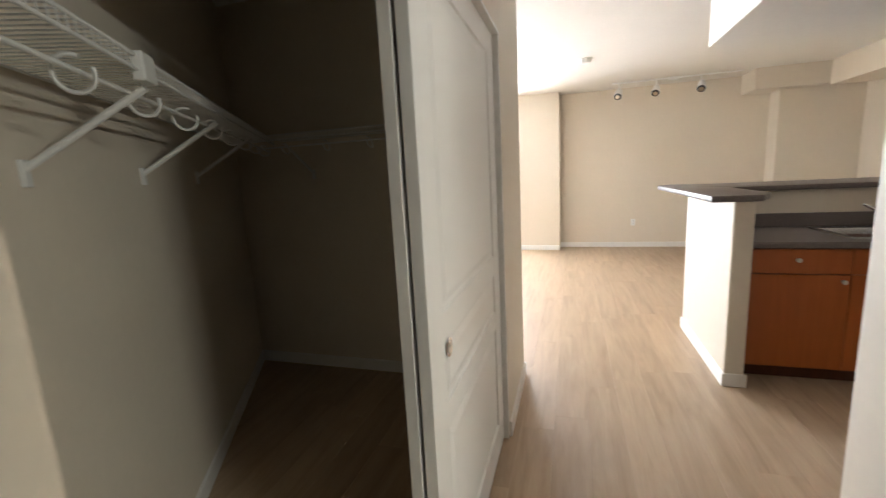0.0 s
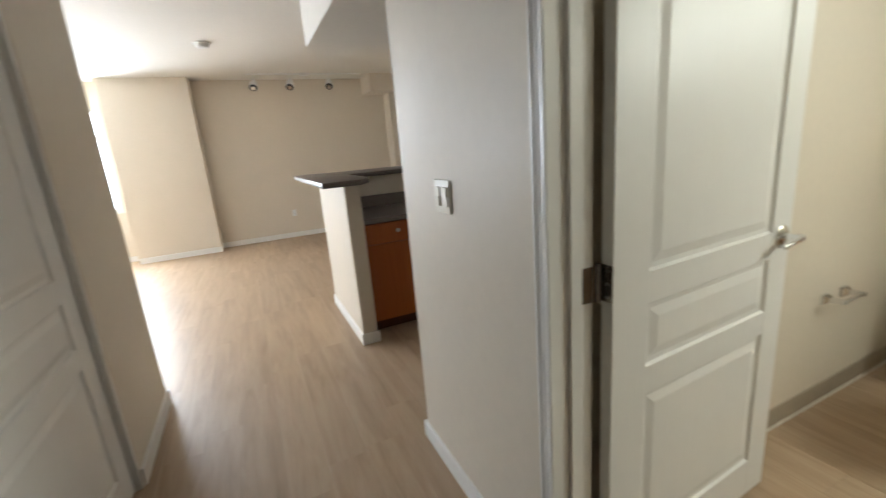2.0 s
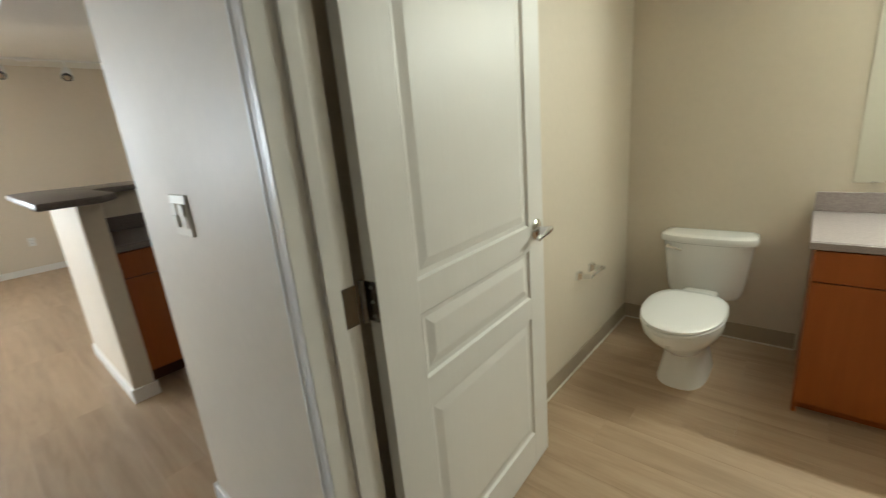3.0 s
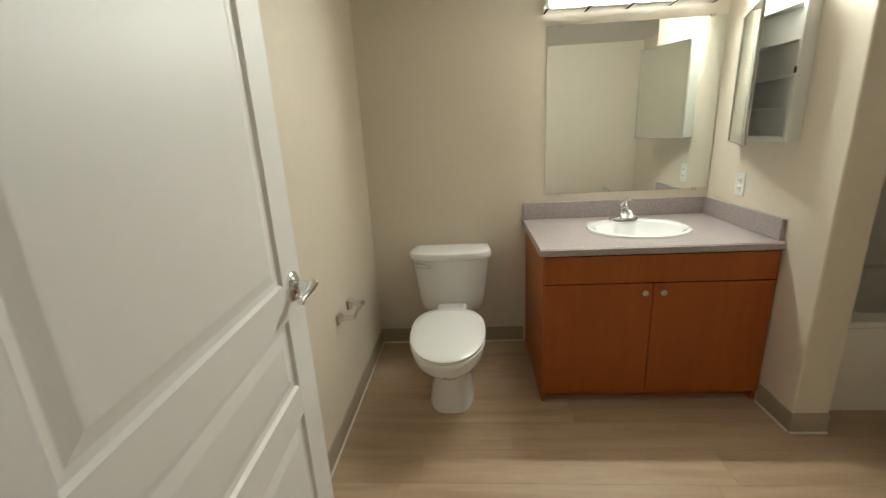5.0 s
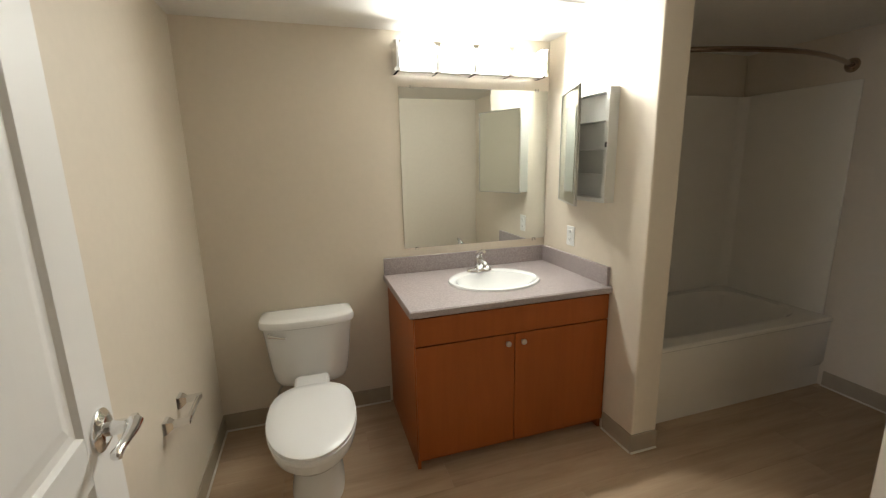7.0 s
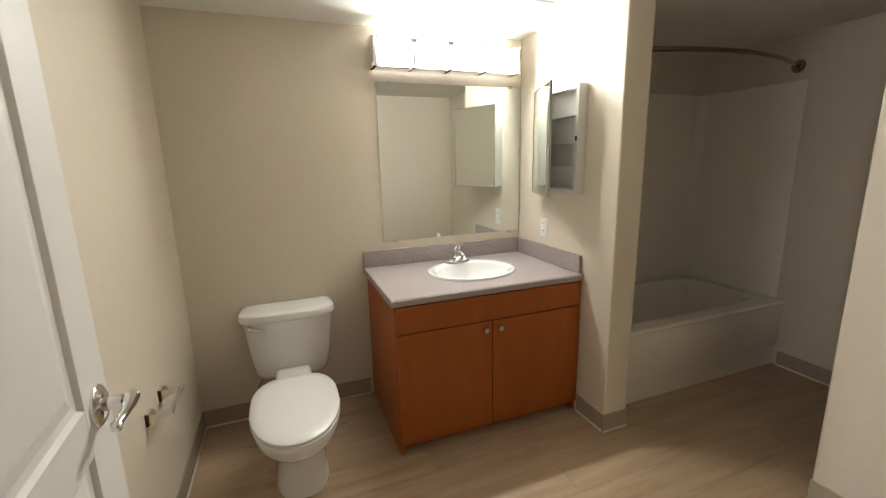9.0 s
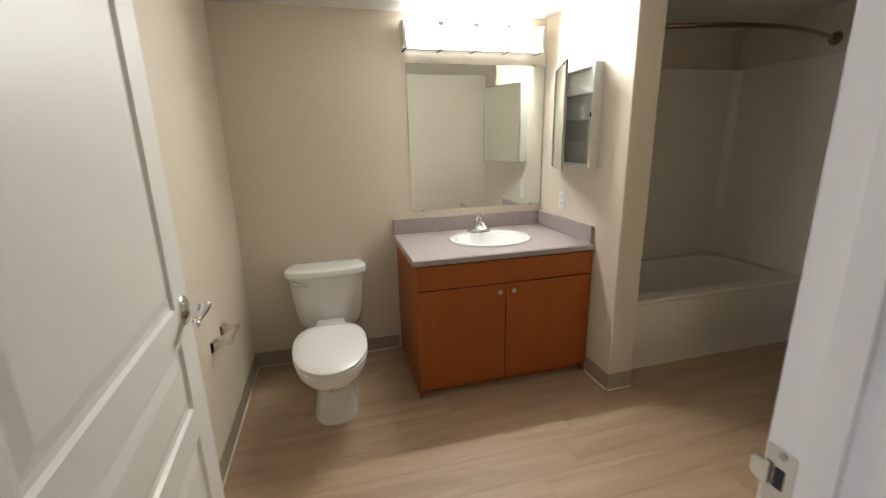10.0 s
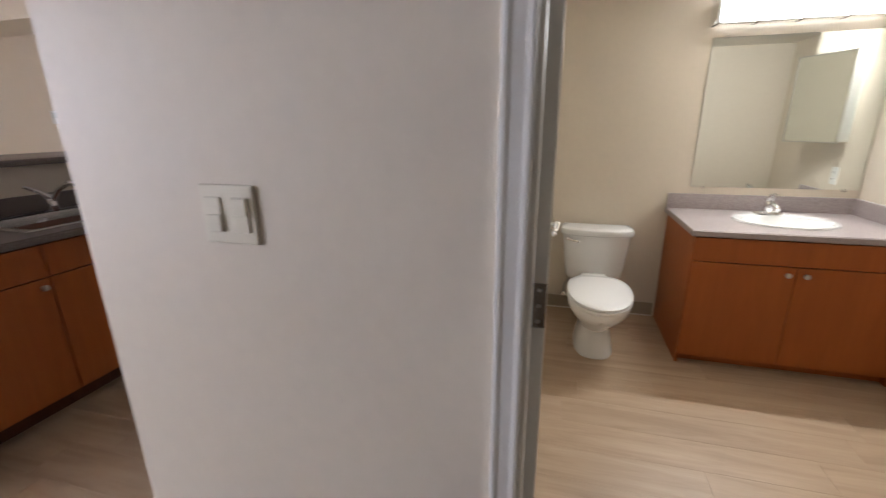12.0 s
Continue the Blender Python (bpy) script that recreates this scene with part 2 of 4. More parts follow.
def loft(rings, cap0=True, cap1=True, bm=None):
    bm = bm or bmesh.new()
    vs = [[bm.verts.new(p) for p in r] for r in rings]
    n = len(vs[0])
    for a, b in zip(vs, vs[1:]):
        for k in range(n):
            bm.faces.new((a[k], a[(k + 1) % n], b[(k + 1) % n], b[k]))
    if cap0:
        bm.faces.new(vs[0][::-1])
    if cap1:
        bm.faces.new(vs[-1])
    return bm


def oval(cx, cy, z, rx, ry, n=48, power=2.0, front=1.0):
    """A ring of a superellipse; front stretches its -y half."""
    out = []
    for k in range(n):
        a = 2 * math.pi * k / n
        c, s = math.cos(a), math.sin(a)
        x = math.copysign(abs(c) ** (2 / power), c) * rx
        y = math.copysign(abs(s) ** (2 / power), s) * ry
        out.append(Vector((cx + x, cy + (y * front if y < 0 else y), z)))
    return out


def rect_ring(x0, x1, y0, y1, z, cx, cy, n=48):
    """The outline of a rectangle, sampled by angle about a point inside it, with its corners kept."""
    angles = [2 * math.pi * k / n for k in range(n)]
    for px, py in ((x0, y0), (x1, y0), (x1, y1), (x0, y1)):
        a = math.atan2(py - cy, px - cx) % (2 * math.pi)
        near = min(range(n), key=lambda k: abs((angles[k] - a + math.pi) % (2 * math.pi) - math.pi))
        angles[near] = a
    out = []
    for a in angles:
        c, s = math.cos(a), math.sin(a)
        t = min([((x1 if c > 0 else x0) - cx) / c if abs(c) > 1e-9 else 1e9, ((y1 if s > 0 else y0) - cy) / s if abs(s) > 1e-9 else 1e9])
        out.append(Vector((cx + c * t, cy + s * t, z)))
    return out


def structure(name, bm, material, label, smooth=True, category="wall"):
    return tagged(part(name, bm, material, None, "", smooth), label, category, "", "structure")


# ---- plan ----
YH, YB = -2.485, -2.36          # faces of the wall between hall and bathroom
DL, DR = 0.175, 1.035           # bathroom door opening
HEAD = 2.04
YC = -3.727                     # face of the closet wall
FX = -6.95                      # far wall of the living room
TOP, BTOP, KTOP = 2.66, 2.13, 2.19
XR = 1.98                       # partition beside the vanity
XE = 3.57                       # end wall of the bathroom

PAINT = "beige painted wall with fine orange-peel texture"
structure("subfloor", box(-7.1, 3.75, -7.1, 0.62, -0.12, -0.009), SUBFLOOR, "dark subfloor beneath the planks", category="floor")
structure("wall_bath_back", box(0.0, XE, 0, 0.115, -0.009, TOP), WALL, PAINT)
structure("wall_bath_left", box(-0.115, 0, YB, 0.5, -0.009, TOP), WALL, PAINT)
structure("wall_bath_end", box(XE, XE + 0.115, YB, 0.115, -0.009, TOP), WALL, PAINT)
structure("wall_hall_switch", box(-0.776, DL - 0.02, YH, YB, -0.009, TOP, 0.018, 4, True), WALL, PAINT + " and a rounded end")
structure("wall_hall_right", box(DR + 0.02, 3.685, YH, YB, -0.009, TOP), WALL, PAINT)
structure("wall_hall_header", box(DL - 0.02, DR + 0.02, YH, YB, HEAD + 0.02, TOP), WALL, PAINT)
structure("wall_partition", box(XR, 2.13, -0.872, 0, -0.009, BTOP, 0.008, 3, True), WALL, "beige partition wall with rounded corners")
structure("wall_bath_corner", box(2.448, XE, YB, -1.552, -0.009, BTOP, 0.014, 4, True), WALL, "beige boxed-out bathroom wall with a rounded corner")
structure("wall_closet_west", box(-1.867, -1.13, -3.84, YC, -0.009, TOP, 0.014, 4, True), WALL, PAINT + " and a rounded end")
structure("wall_closet_east", box(0.752, 3.685, -3.84, YC, -0.009, TOP, 0.006, 3, True), WALL, PAINT)
structure("wall_closet_header", box(-1.13, 0.765, -3.84, YC, 2.03, TOP), WALL, PAINT)
structure("wall_closet_back", box(-1.867, -1.73, -7.0, -3.84, -0.009, TOP), WALL, PAINT)
structure("wall_hall_end", box(3.685, 3.75, -3.84, YB, -0.009, TOP), WALL, PAINT)
DIAG = Matrix.Translation((-1.725, -5.814, 0)) @ pose(0, 0, 0, 0, 0, math.degrees(math.atan2(0.79, 1.34)))
_b = box(-0.25, 4.3, -0.115, 0, -0.009, TOP)
_b.transform(DIAG)
structure("wall_closet_diagonal", _b, WALL, "beige painted slanting closet wall")
structure("wall_north", box(FX, -0.115, 0.5, 0.615, -0.009, TOP), WALL, PAINT)


def wall_with_window(name, along_x, fixed0, fixed1, a0, a1, w0, w1, z0, z1):
    def bx(p, q, r, s):
        return box(p, q, fixed0, fixed1, r, s) if along_x else box(fixed0, fixed1, p, q, r, s)
    w = thing(name, PAINT + " around a wide window", "wall", kind="structure")
    for p, q, r, s in ((a0, w0, -0.009, TOP), (w1, a1, -0.009, TOP), (w0, w1, -0.009, z0), (w0, w1, z1, TOP)):
        part("wall_section", bx(p, q, r, s), WALL, w)
    return w


wall_with_window("wall_south", True, -7.12, -7.0, FX, -1.73, -6.1, -3.1, 0.62, 2.32)
wall_with_window("wall_west", False, FX - 0.115, FX, -7.12, 0.615, -6.9, -4.85, 0.8, 2.3)
structure("wall_column", box(FX, -6.637, -4.735, -3.598, -0.009, TOP, 0.006, 2, True), WALL, "beige painted structural column")
structure("wall_chase", box(FX, -6.62, -0.51, 0.5, -0.009, 2.37, 0.006, 2, True), WALL, "beige boxed-out wall chase")
structure("ceiling", box(-7.1, 3.75, -7.1, 0.62, TOP, TOP + 0.1), CEIL, "off-white painted ceiling", category="ceiling")
structure("ceiling_bath", box(0, XE, YB, 0, BTOP, BTOP + 0.06), CEIL, "off-white bathroom ceiling", category="ceiling")
structure("ceiling_kitchen_soffit", box(-2.68, -0.12, -2.478, 0.5, KTOP, TOP), CEIL, "dropped white kitchen soffit", category="ceiling")
structure("soffit_far", box(FX, -6.40, -0.9, 0.5, 2.37, TOP), WALL, "beige boxed soffit along the far wall", category="soffit")
structure("soffit_north", box(-6.40, -2.69, -0.02, 0.5, 2.34, TOP), WALL, "beige boxed beam beside the ceiling", category="soffit")


# windows
def window_unit(name, m, w, h):
    win = thing(name, "white vinyl window with two sliding sashes, daylight behind", "window", m, kind="structure")
    f = 0.05
    part("window_frame", box(0, w, -0.03, 0.03, 0, f, 0.004), VINYLFRAME, win)
    part("window_frame", box(0, w, -0.03, 0.03, h - f, h, 0.004), VINYLFRAME, win)
    part("window_frame", box(0, f, -0.03, 0.03, f, h - f, 0.004), VINYLFRAME, win)
    part("window_frame", box(w - f, w, -0.03, 0.03, f, h - f, 0.004), VINYLFRAME, win)
    part("mullion", box(w / 2 - 0.03, w / 2 + 0.03, -0.025, 0.025, f, h - f, 0.004), VINYLFRAME, win)
    part("transom", box(f, w - f, -0.02, 0.02, h * 0.72, h * 0.72 + 0.03, 0.003), VINYLFRAME, win)
    for a, b in ((f, w / 2 - 0.03), (w / 2 + 0.03, w - f)):
        p = part("pane", box(a, b, -0.004, 0.004, f, h - f), GLASS, win)
        p.visible_shadow = False
    part("window_sill", box(-0.03, w + 0.03, -0.09, -0.03, -0.03, 0.0, 0.004), TRIM, win)
    return win


window_unit("window_1", pose(FX - 0.06, -6.9, 0.8, 0, 0, 90), 2.05, 1.5)
window_unit("window_2", pose(-3.1, -7.06, 0.62, 0, 0, 180), 3.0, 1.7)


# baseboards
def baseboard(x0, y0, x1, y1, h=0.085, t=0.012, material=None, label="white painted baseboard", side=1, m=None, name="baseboard"):
    d = Vector((x1 - x0, y1 - y0, 0))
    b = box(0, d.length, 0, t, 0.0, h)
    es = [e for e in b.edges if all(v.co.z > h - 1e-4 and v.co.y > t - 1e-4 for v in e.verts)]
    bmesh.ops.bevel(b, geom=es, offset=min(t * 0.6, 0.008), segments=3, profile=0.5, affect="EDGES")
    ang = math.atan2(d.y, d.x)
    b.transform(Matrix.Translation((x0, y0, 0)) @ Matrix.Rotation(ang, 4, "Z"))
    if m is not None:
        b.transform(m)
    return structure(name, b, material or TRIM, label, category="baseboard")


# (the board lies to the left of its line)
baseboard(DL - 0.047, YH, -0.764, YH)
baseboard(-0.776, YH - 0.012, -0.776, YB)
baseboard(3.685, YH, DR + 0.047, YH)
baseboard(-1.867, YC, -1.135, YC)
baseboard(-1.867, -6.98, -1.867, YC + 0.012)
baseboard(0.775, YC, 3.685, YC)
baseboard(FX, -0.9, FX, -3.598)
baseboard(-6.637, -3.598, -6.637, -4.735)
baseboard(FX, -4.735, FX, -7.0)
baseboard(-6.93, -7.0, -1.88, -7.0)
baseboard(-1.73, -3.85, -1.73, -5.82)
baseboard(0.0, 0.0, 3.9, 0.0, m=DIAG)
VINYL = "taupe vinyl cove base"
for a in ((0.93, 0.0, 0.006, 0.0), (XR, -0.872, XR, -0.66), (2.13, -0.872, XR - 0.006, -0.872), (XE, -1.55, XE, -0.752), (2.448, YB, 2.448, -1.552), (0.0, 0.0, 0.0, YB)):
    baseboard(*a, h=0.1, t=0.006, material=COVE, label=VINYL)
    d = Vector((a[2] - a[0], a[3] - a[1])).normalized() * 0.006
    baseboard(a[0] - d.y, a[1] + d.x, a[2] - d.y, a[3] + d.x, h=0.008, t=0.007, material=CAULK, label="pale caulk bead along the cove base", name="trim")

# ---- bathroom door, jambs and casings ----
def casing(name, m, height, flip=1):
    """A moulded board: a thin inner bead, a shallow cove and a thicker rounded outer edge."""
    prof = [(-0.003, 0.0), (-0.003, 0.008), (0.000, 0.0095), (0.007, 0.0095), (0.009, 0.0085), (0.014, 0.0088), (0.022, 0.0096),
            (0.030, 0.0104), (0.033, 0.0108), (0.035, 0.0122), (0.041, 0.0126), (0.045, 0.0118), (0.046, 0.010), (0.046, 0.0)]
    b = loft([[Vector((x * flip, -y, z)) for x, y in prof] for z in (0, height)])
    c = part(name, b, TRIM)
    c.matrix_basis = m
    return tagged(c, "white moulded door casing", "casing", "", "structure")


casing("trim", pose(DL, YH, 0), HEAD, -1)
casing("trim", pose(DR, YH, 0), HEAD, 1)
structure("trim", box(DL - 0.046, DR + 0.046, YH - 0.017, YH, HEAD + 0.002, HEAD + 0.048, 0.003), TRIM, "white door head casing", category="casing")
jamb_l = structure("trim", box(DL - 0.02, DL, YH - 0.002, YB + 0.002, 0, HEAD, 0.002), TRIM, "white painted hinge jamb", category="door jamb")
part("stop", box(DL, DL + 0.011, YB - 0.075, YB - 0.04, 0, HEAD, 0.002), TRIM, jamb_l)
jamb_r = structure("trim", box(DR, DR + 0.02, YH - 0.002, YB + 0.002, 0, HEAD, 0.002), TRIM, "white painted strike jamb", category="door jamb")
part("stop", box(DR - 0.011, DR, YB - 0.075, YB - 0.04, 0, HEAD, 0.002), TRIM, jamb_r)
structure("trim", box(DL, DR, YH - 0.002, YB + 0.002, HEAD, HEAD + 0.019, 0.002), TRIM, "white painted head jamb", category="door jamb")

strike = thing("strike_plate", "chrome strike plate screwed to the white jamb", "strike plate")
part("plate", box(DR - 0.003, DR, YB - 0.036, YB - 0.002, 0.968, 1.046, 0.001), CHROME, strike)
part("recess", box(DR - 0.0042, DR - 0.0028, YB - 0.025, YB - 0.014, 0.994, 1.020), BLACK, strike)
part("lip", loft([[Vector((DR - 0.004 - dx, YB + dy, 1.007 + h)) for dx, h in ((0, -q), (0.003, -q), (0.003, q), (0, q))]
                  for dy, _, q in ((-0.010, 0, 0.015), (0.000, 0, 0.015), (0.008, 0, 0.013), (0.012, 0, 0.008))]), CHROME, strike)
for z in (0.976, 1.038):
    part("screw", cyl((DR - 0.005, YB - 0.02, z), (DR - 0.002, YB - 0.02, z), 0.004, n=10), NICKEL, strike)


def panel_leaf(parent, w, h, t, panels, sx0, sx1, start=0.0):
    """A moulded leaf: x from start to w, its faces at y = 0 and y = -t."""
    zs = [0.0] + [v for p in panels for v in p] + [h]
    part("stile", box(start, sx0, -t, 0, 0, h, 0.002), DOOR, parent)
    part("stile", box(sx1, w, -t, 0, 0, h, 0.002), DOOR, parent)
    for k in range(0, len(zs), 2):
        part("rail", box(sx0 - 0.001, sx1 + 0.001, -t + 0.0006, -0.0006, zs[k], zs[k + 1]), DOOR, parent)
    for z0, z1 in panels:
        for yf, s in ((0.0, 1), (-t, -1)):
            def ring(i, d):
                return [Vector((a, yf - s * d, b)) for a, b in ((sx0 + i, z0 + i), (sx1 - i, z0 + i), (sx1 - i, z1 - i), (sx0 + i, z1 - i))]
            b = loft([ring(0, 0.0005), ring(0.006, 0.0085), ring(0.02, 0.0095), ring(0.046, 0.003), ring(0.05, 0.0028)], False, True)
            p = part("panel", b, DOOR, parent, smooth=False)


DOORM = pose(0.176, -2.345, 0.012, 0, 0, 93.1)
door = thing("door_1", "white moulded three-panel door standing open", "door", DOORM, kind="structure")
PANELS = ((0.15, 0.655), (0.735, 0.918), (1.005, 1.90))
panel_leaf(door, 0.862, 2.02, 0.035, PANELS, 0.15, 0.745, 0.016)
# The leaf is turned so that its face at y = -t looks into the room
for z in (1.0, 1.82, 0.22):
    hg = part("hinge", cyl((0.006, 0.001, z - 0.05), (0.006, 0.001, z + 0.05), 0.008, n=16, bevel=0.0015), HINGE, door, "dark worn nickel hinge")
    part("leaf_plate", box(0.0135, 0.0162, -0.034, 0.001, z - 0.048, z + 0.048, 0.0006), HINGE, hg)
    part("wrap", box(0.006, 0.0155, -0.003, 0.001, z - 0.048, z + 0.048, 0.0006), HINGE, hg)
    for dz in (-0.034, 0.0, 0.034):
        part("screw", cyl((0.0125, -0.02, z + dz), (0.0145, -0.02, z + dz), 0.0042, n=10), NICKEL, hg)
    part("hinge_leaf", box(DL, DL + 0.002, YB - 0.036, YB + 0.002, z - 0.034, z + 0.058, 0.0005), HINGE, jamb_l, "dark worn nickel hinge leaf")


def lever(parent, x, z, y, s):
    rose = part("handle_rose", loft([[Vector((x + q * math.cos(a), y + s * d, z + q * math.sin(a))) for a in [2 * math.pi * k / 36 for k in range(36)]]
                                     for q, d in ((0.038, 0.0), (0.038, 0.004), (0.035, 0.007), (0.031, 0.008), (0.028, 0.011), (0.019, 0.013))]), CHROME, parent, "polished chrome rose")
    part("neck", cyl((x, y + s * 0.011, z), (x, y + s * 0.050, z), 0.0135, 0.0125, 28, 0.002), CHROME, rose)
    pts = [(x + 0.012, y + s * 0.049, z + 0.006), (x, y + s * 0.053, z + 0.005), (x - 0.015, y + s * 0.052, z - 0.001), (x - 0.031, y + s * 0.046, z - 0.010),
           (x - 0.046, y + s * 0.042, z - 0.015), (x - 0.060, y + s * 0.041, z - 0.015), (x - 0.067, y + s * 0.042, z - 0.018), (x - 0.070, y + s * 0.042, z - 0.019)]
    part("lever", tube(pts, [0.009, 0.013, 0.011, 0.008, 0.0078, 0.0095, 0.0085, 0.004], 16), CHROME, rose)


lever(door, 0.80, 0.985, -0.035, -1)
lever(door, 0.80, 0.985, 0.0, 1)
part("latch_plate", box(0.8615, 0.8635, -0.03, -0.006, 0.955, 1.015, 0.0005), CHROME, door)

# ---- closet doors ----
for k, (y, lab) in enumerate(((-3.755, "white moulded sliding closet door with a round chrome pull"), (-3.800, "white sliding closet door behind another one"))):
    sd = thing("door_2" if k == 0 else "door_3", lab, "closet door", pose(-1.105, y, 0.012), kind="structure")
    panel_leaf(sd, 1.075, 2.0, 0.034, PANELS, 0.13, 0.945)
    if k == 0:
        pull = part("pull", cyl((0.912, 0.0, 0.895), (0.912, 0.003, 0.895), 0.029, n=32, bevel=0.001), CHROME, sd, "round chrome flush pull")
        part("cup", cyl((0.912, 0.0032, 0.895), (0.912, 0.0036, 0.895), 0.021, n=28), NICKEL, pull)
structure("trim", box(-1.13, 0.765, -3.838, YC + 0.0, 2.016, 2.029), TRIM, "white sliding door track", category="track")
structure("trim", box(-1.13, -1.112, -3.838, YC - 0.002, 0, 2.016), TRIM, "white closet side jamb", category="door jamb")

# ---- closet wire shelves ----
def wire_shelf(m, length, brackets, label):
    sh = thing("wire_shelf", label, "shelf", m)
    z, d = 1.70, 0.30
    part("front_rail", cyl((0, d, z + 0.012), (length, d, z + 0.012), 0.0045, n=8), WIRE, sh)
    part("lower_rail", cyl((0, d, z - 0.020), (length, d, z - 0.020), 0.0045, n=8), WIRE, sh)
    part("back_rail", cyl((0, 0.012, z), (length, 0.012, z), 0.0035, n=8), WIRE, sh)
    part("hang_rod", cyl((0, d - 0.045, z - 0.062), (length, d - 0.045, z - 0.062), 0.0055, n=10), WIRE, sh)
    bm = bmesh.new()
    for k in range(int(length / 0.026)):
        x = 0.013 + k * 0.026
        tube([(x, 0.012, z + 0.003), (x, d, z + 0.016), (x, d + 0.003, z - 0.020)], 0.0021, 5, bm)
    tagged(part("wire_grid", bm, WIRE, sh), kind="stuff")
    for x in brackets:
        br = part("bracket", tube([(x, 0.006, z - 0.235), (x, d - 0.01, z - 0.05)], 0.009, 8), WIRE, sh, "white diagonal support bracket")
        part("foot", box(x - 0.012, x + 0.012, 0.0, 0.014, z - 0.275, z - 0.21, 0.003), WIRE, br)
    for k in range(int(length / 0.3)):
        x = 0.12 + 0.3 * k
        pts = [(x + 0.01 * math.sin(a), d - 0.035 + 0.035 * math.cos(a), z - 0.075 + 0.033 * math.sin(a)) for a in [radians(q) for q in range(60, 381, 20)]]
        part("hook", tube(pts, 0.0045, 8), WIRE, sh)
    return sh


s1 = wire_shelf(DIAG, 3.3, (1.0, 1.64, 2.27), "white coated wire closet shelf on diagonal brackets")
part("joint_clip", box(2.26, 2.33, 0.288, 0.316, 1.655, 1.722, 0.005), WIRE, s1, "white plastic joining clip")
wire_shelf(pose(-1.73, -3.86, 0, 0, 0, -90), 1.55, (0.5, 1.3), "white wire closet shelf in shade")

# ---- switches and outlets ----
sw = thing("light_switch", "ivory double rocker light switch plate on the wall", "switch")
part("plate", box(-0.434, -0.315, YH - 0.007, YH, 1.149, 1.262, 0.003), IVORY, sw)
for x, low in ((-0.404, 1.174), (-0.345, 1.205)):
    rk = part("rocker", box(x - 0.017, x + 0.017, YH - 0.0105, YH - 0.006, 1.172, 1.239, 0.002), IVORY, sw)
    part("tilt_face", box(x - 0.0155, x + 0.0155, YH - 0.0135, YH - 0.0102, low, low + 0.032, 0.0015), IVORY, rk)


def outlet(m, label):
    """Built flat on the plane y = 0, facing -y."""
    o = thing("wall_outlet", label, "outlet", m)
    part("plate", box(-0.036, 0.036, -0.006, 0, -0.057, 0.057, 0.003), WHITEPL, o)
    for z in (-0.022, 0.022):
        rc = part("receptacle", box(-0.016, 0.016, -0.009, -0.005, z - 0.016, z + 0.016, 0.003), WHITEPL, o)
        for x in (-0.006, 0.006):
            part("slot", box(x - 0.0012, x + 0.0012, -0.0095, -0.0088, z - 0.004, z + 0.007), BLACK, rc)
    return o


outlet(pose(XR, -0.295, 1.012, 0, 0, -90), "white duplex outlet above the vanity splash")
outlet(pose(FX, -2.386, 0.43, 0, 0, 90), "white duplex outlet low on the far wall")
th = thing("thermostat", "small white thermostat on the wall", "thermostat")
part("body", box(-5.36, -5.22, 0.47, 0.5, 1.42, 1.56, 0.006), WHITEPL, th)
part("display", box(-5.335, -5.245, 0.467, 0.4702, 1.48, 1.54), PAPER, th)

# ---- toilet ----
tl = thing("toilet", "white two-piece ceramic toilet with closed lid on the plank floor", "toilet", pose(0.488, 0, 0))
part("bowl", loft([
    oval(0, -0.50, 0.0, 0.118, 0.235, power=2.8), oval(0, -0.50, 0.03, 0.113, 0.232, power=2.7),
    oval(0, -0.49, 0.10, 0.102, 0.215, power=2.4), oval(0, -0.495, 0.17, 0.100, 0.215, power=2.2),
    oval(0, -0.56, 0.23, 0.122, 0.20, front=1.2), oval(0, -0.62, 0.29, 0.158, 0.205, front=1.3),
    oval(0, -0.65, 0.335, 0.176, 0.215, front=1.33), oval(0, -0.66, 0.372, 0.180, 0.215, front=1.32),
    oval(0, -0.66, 0.382, 0.176, 0.211, front=1.32)]), CERAMIC, tl)
part("deck", box(-0.09, 0.09, -0.50, -0.20, 0.25, 0.368, 0.025, 4), CERAMIC, tl)
part("tank_support", box(-0.085, 0.085, -0.38, -0.05, 0.14, 0.292, 0.03, 4), CERAMIC, tl)
def seat_ring(z, w, back, front):
    """An egg-shaped ring, squarer towards the hinges at its back."""
    out = []
    for k in range(56):
        a = 2 * math.pi * k / 56
        c, q = math.cos(a), math.sin(a)
        p = 2.9 if q > 0 else 2.05
        out.append(Vector((math.copysign(abs(c) ** (2 / p), c) * w, -0.66 + math.copysign(abs(q) ** (2 / p), q) * (back if q > 0 else front), z)))
    return out


part("seat", loft([seat_ring(0.384, 0.178, 0.245, 0.288), seat_ring(0.387, 0.183, 0.25, 0.294), seat_ring(0.398, 0.183, 0.25, 0.294), seat_ring(0.401, 0.178, 0.245, 0.288)]), SEATMAT, tl)
part("lid", loft([seat_ring(0.4035, 0.177, 0.245, 0.286), seat_ring(0.406, 0.182, 0.25, 0.292), seat_ring(0.415, 0.182, 0.25, 0.292), seat_ring(0.421, 0.174, 0.242, 0.283),
                  seat_ring(0.4245, 0.14, 0.2, 0.23), seat_ring(0.4255, 0.08, 0.09, 0.14)]), SEATMAT, tl, "closed white plastic lid")
for x in (-0.07, 0.07):
    part("hinge_cap", box(x - 0.02, x + 0.02, -0.415, -0.385, 0.366, 0.400, 0.006), SEATMAT, tl)


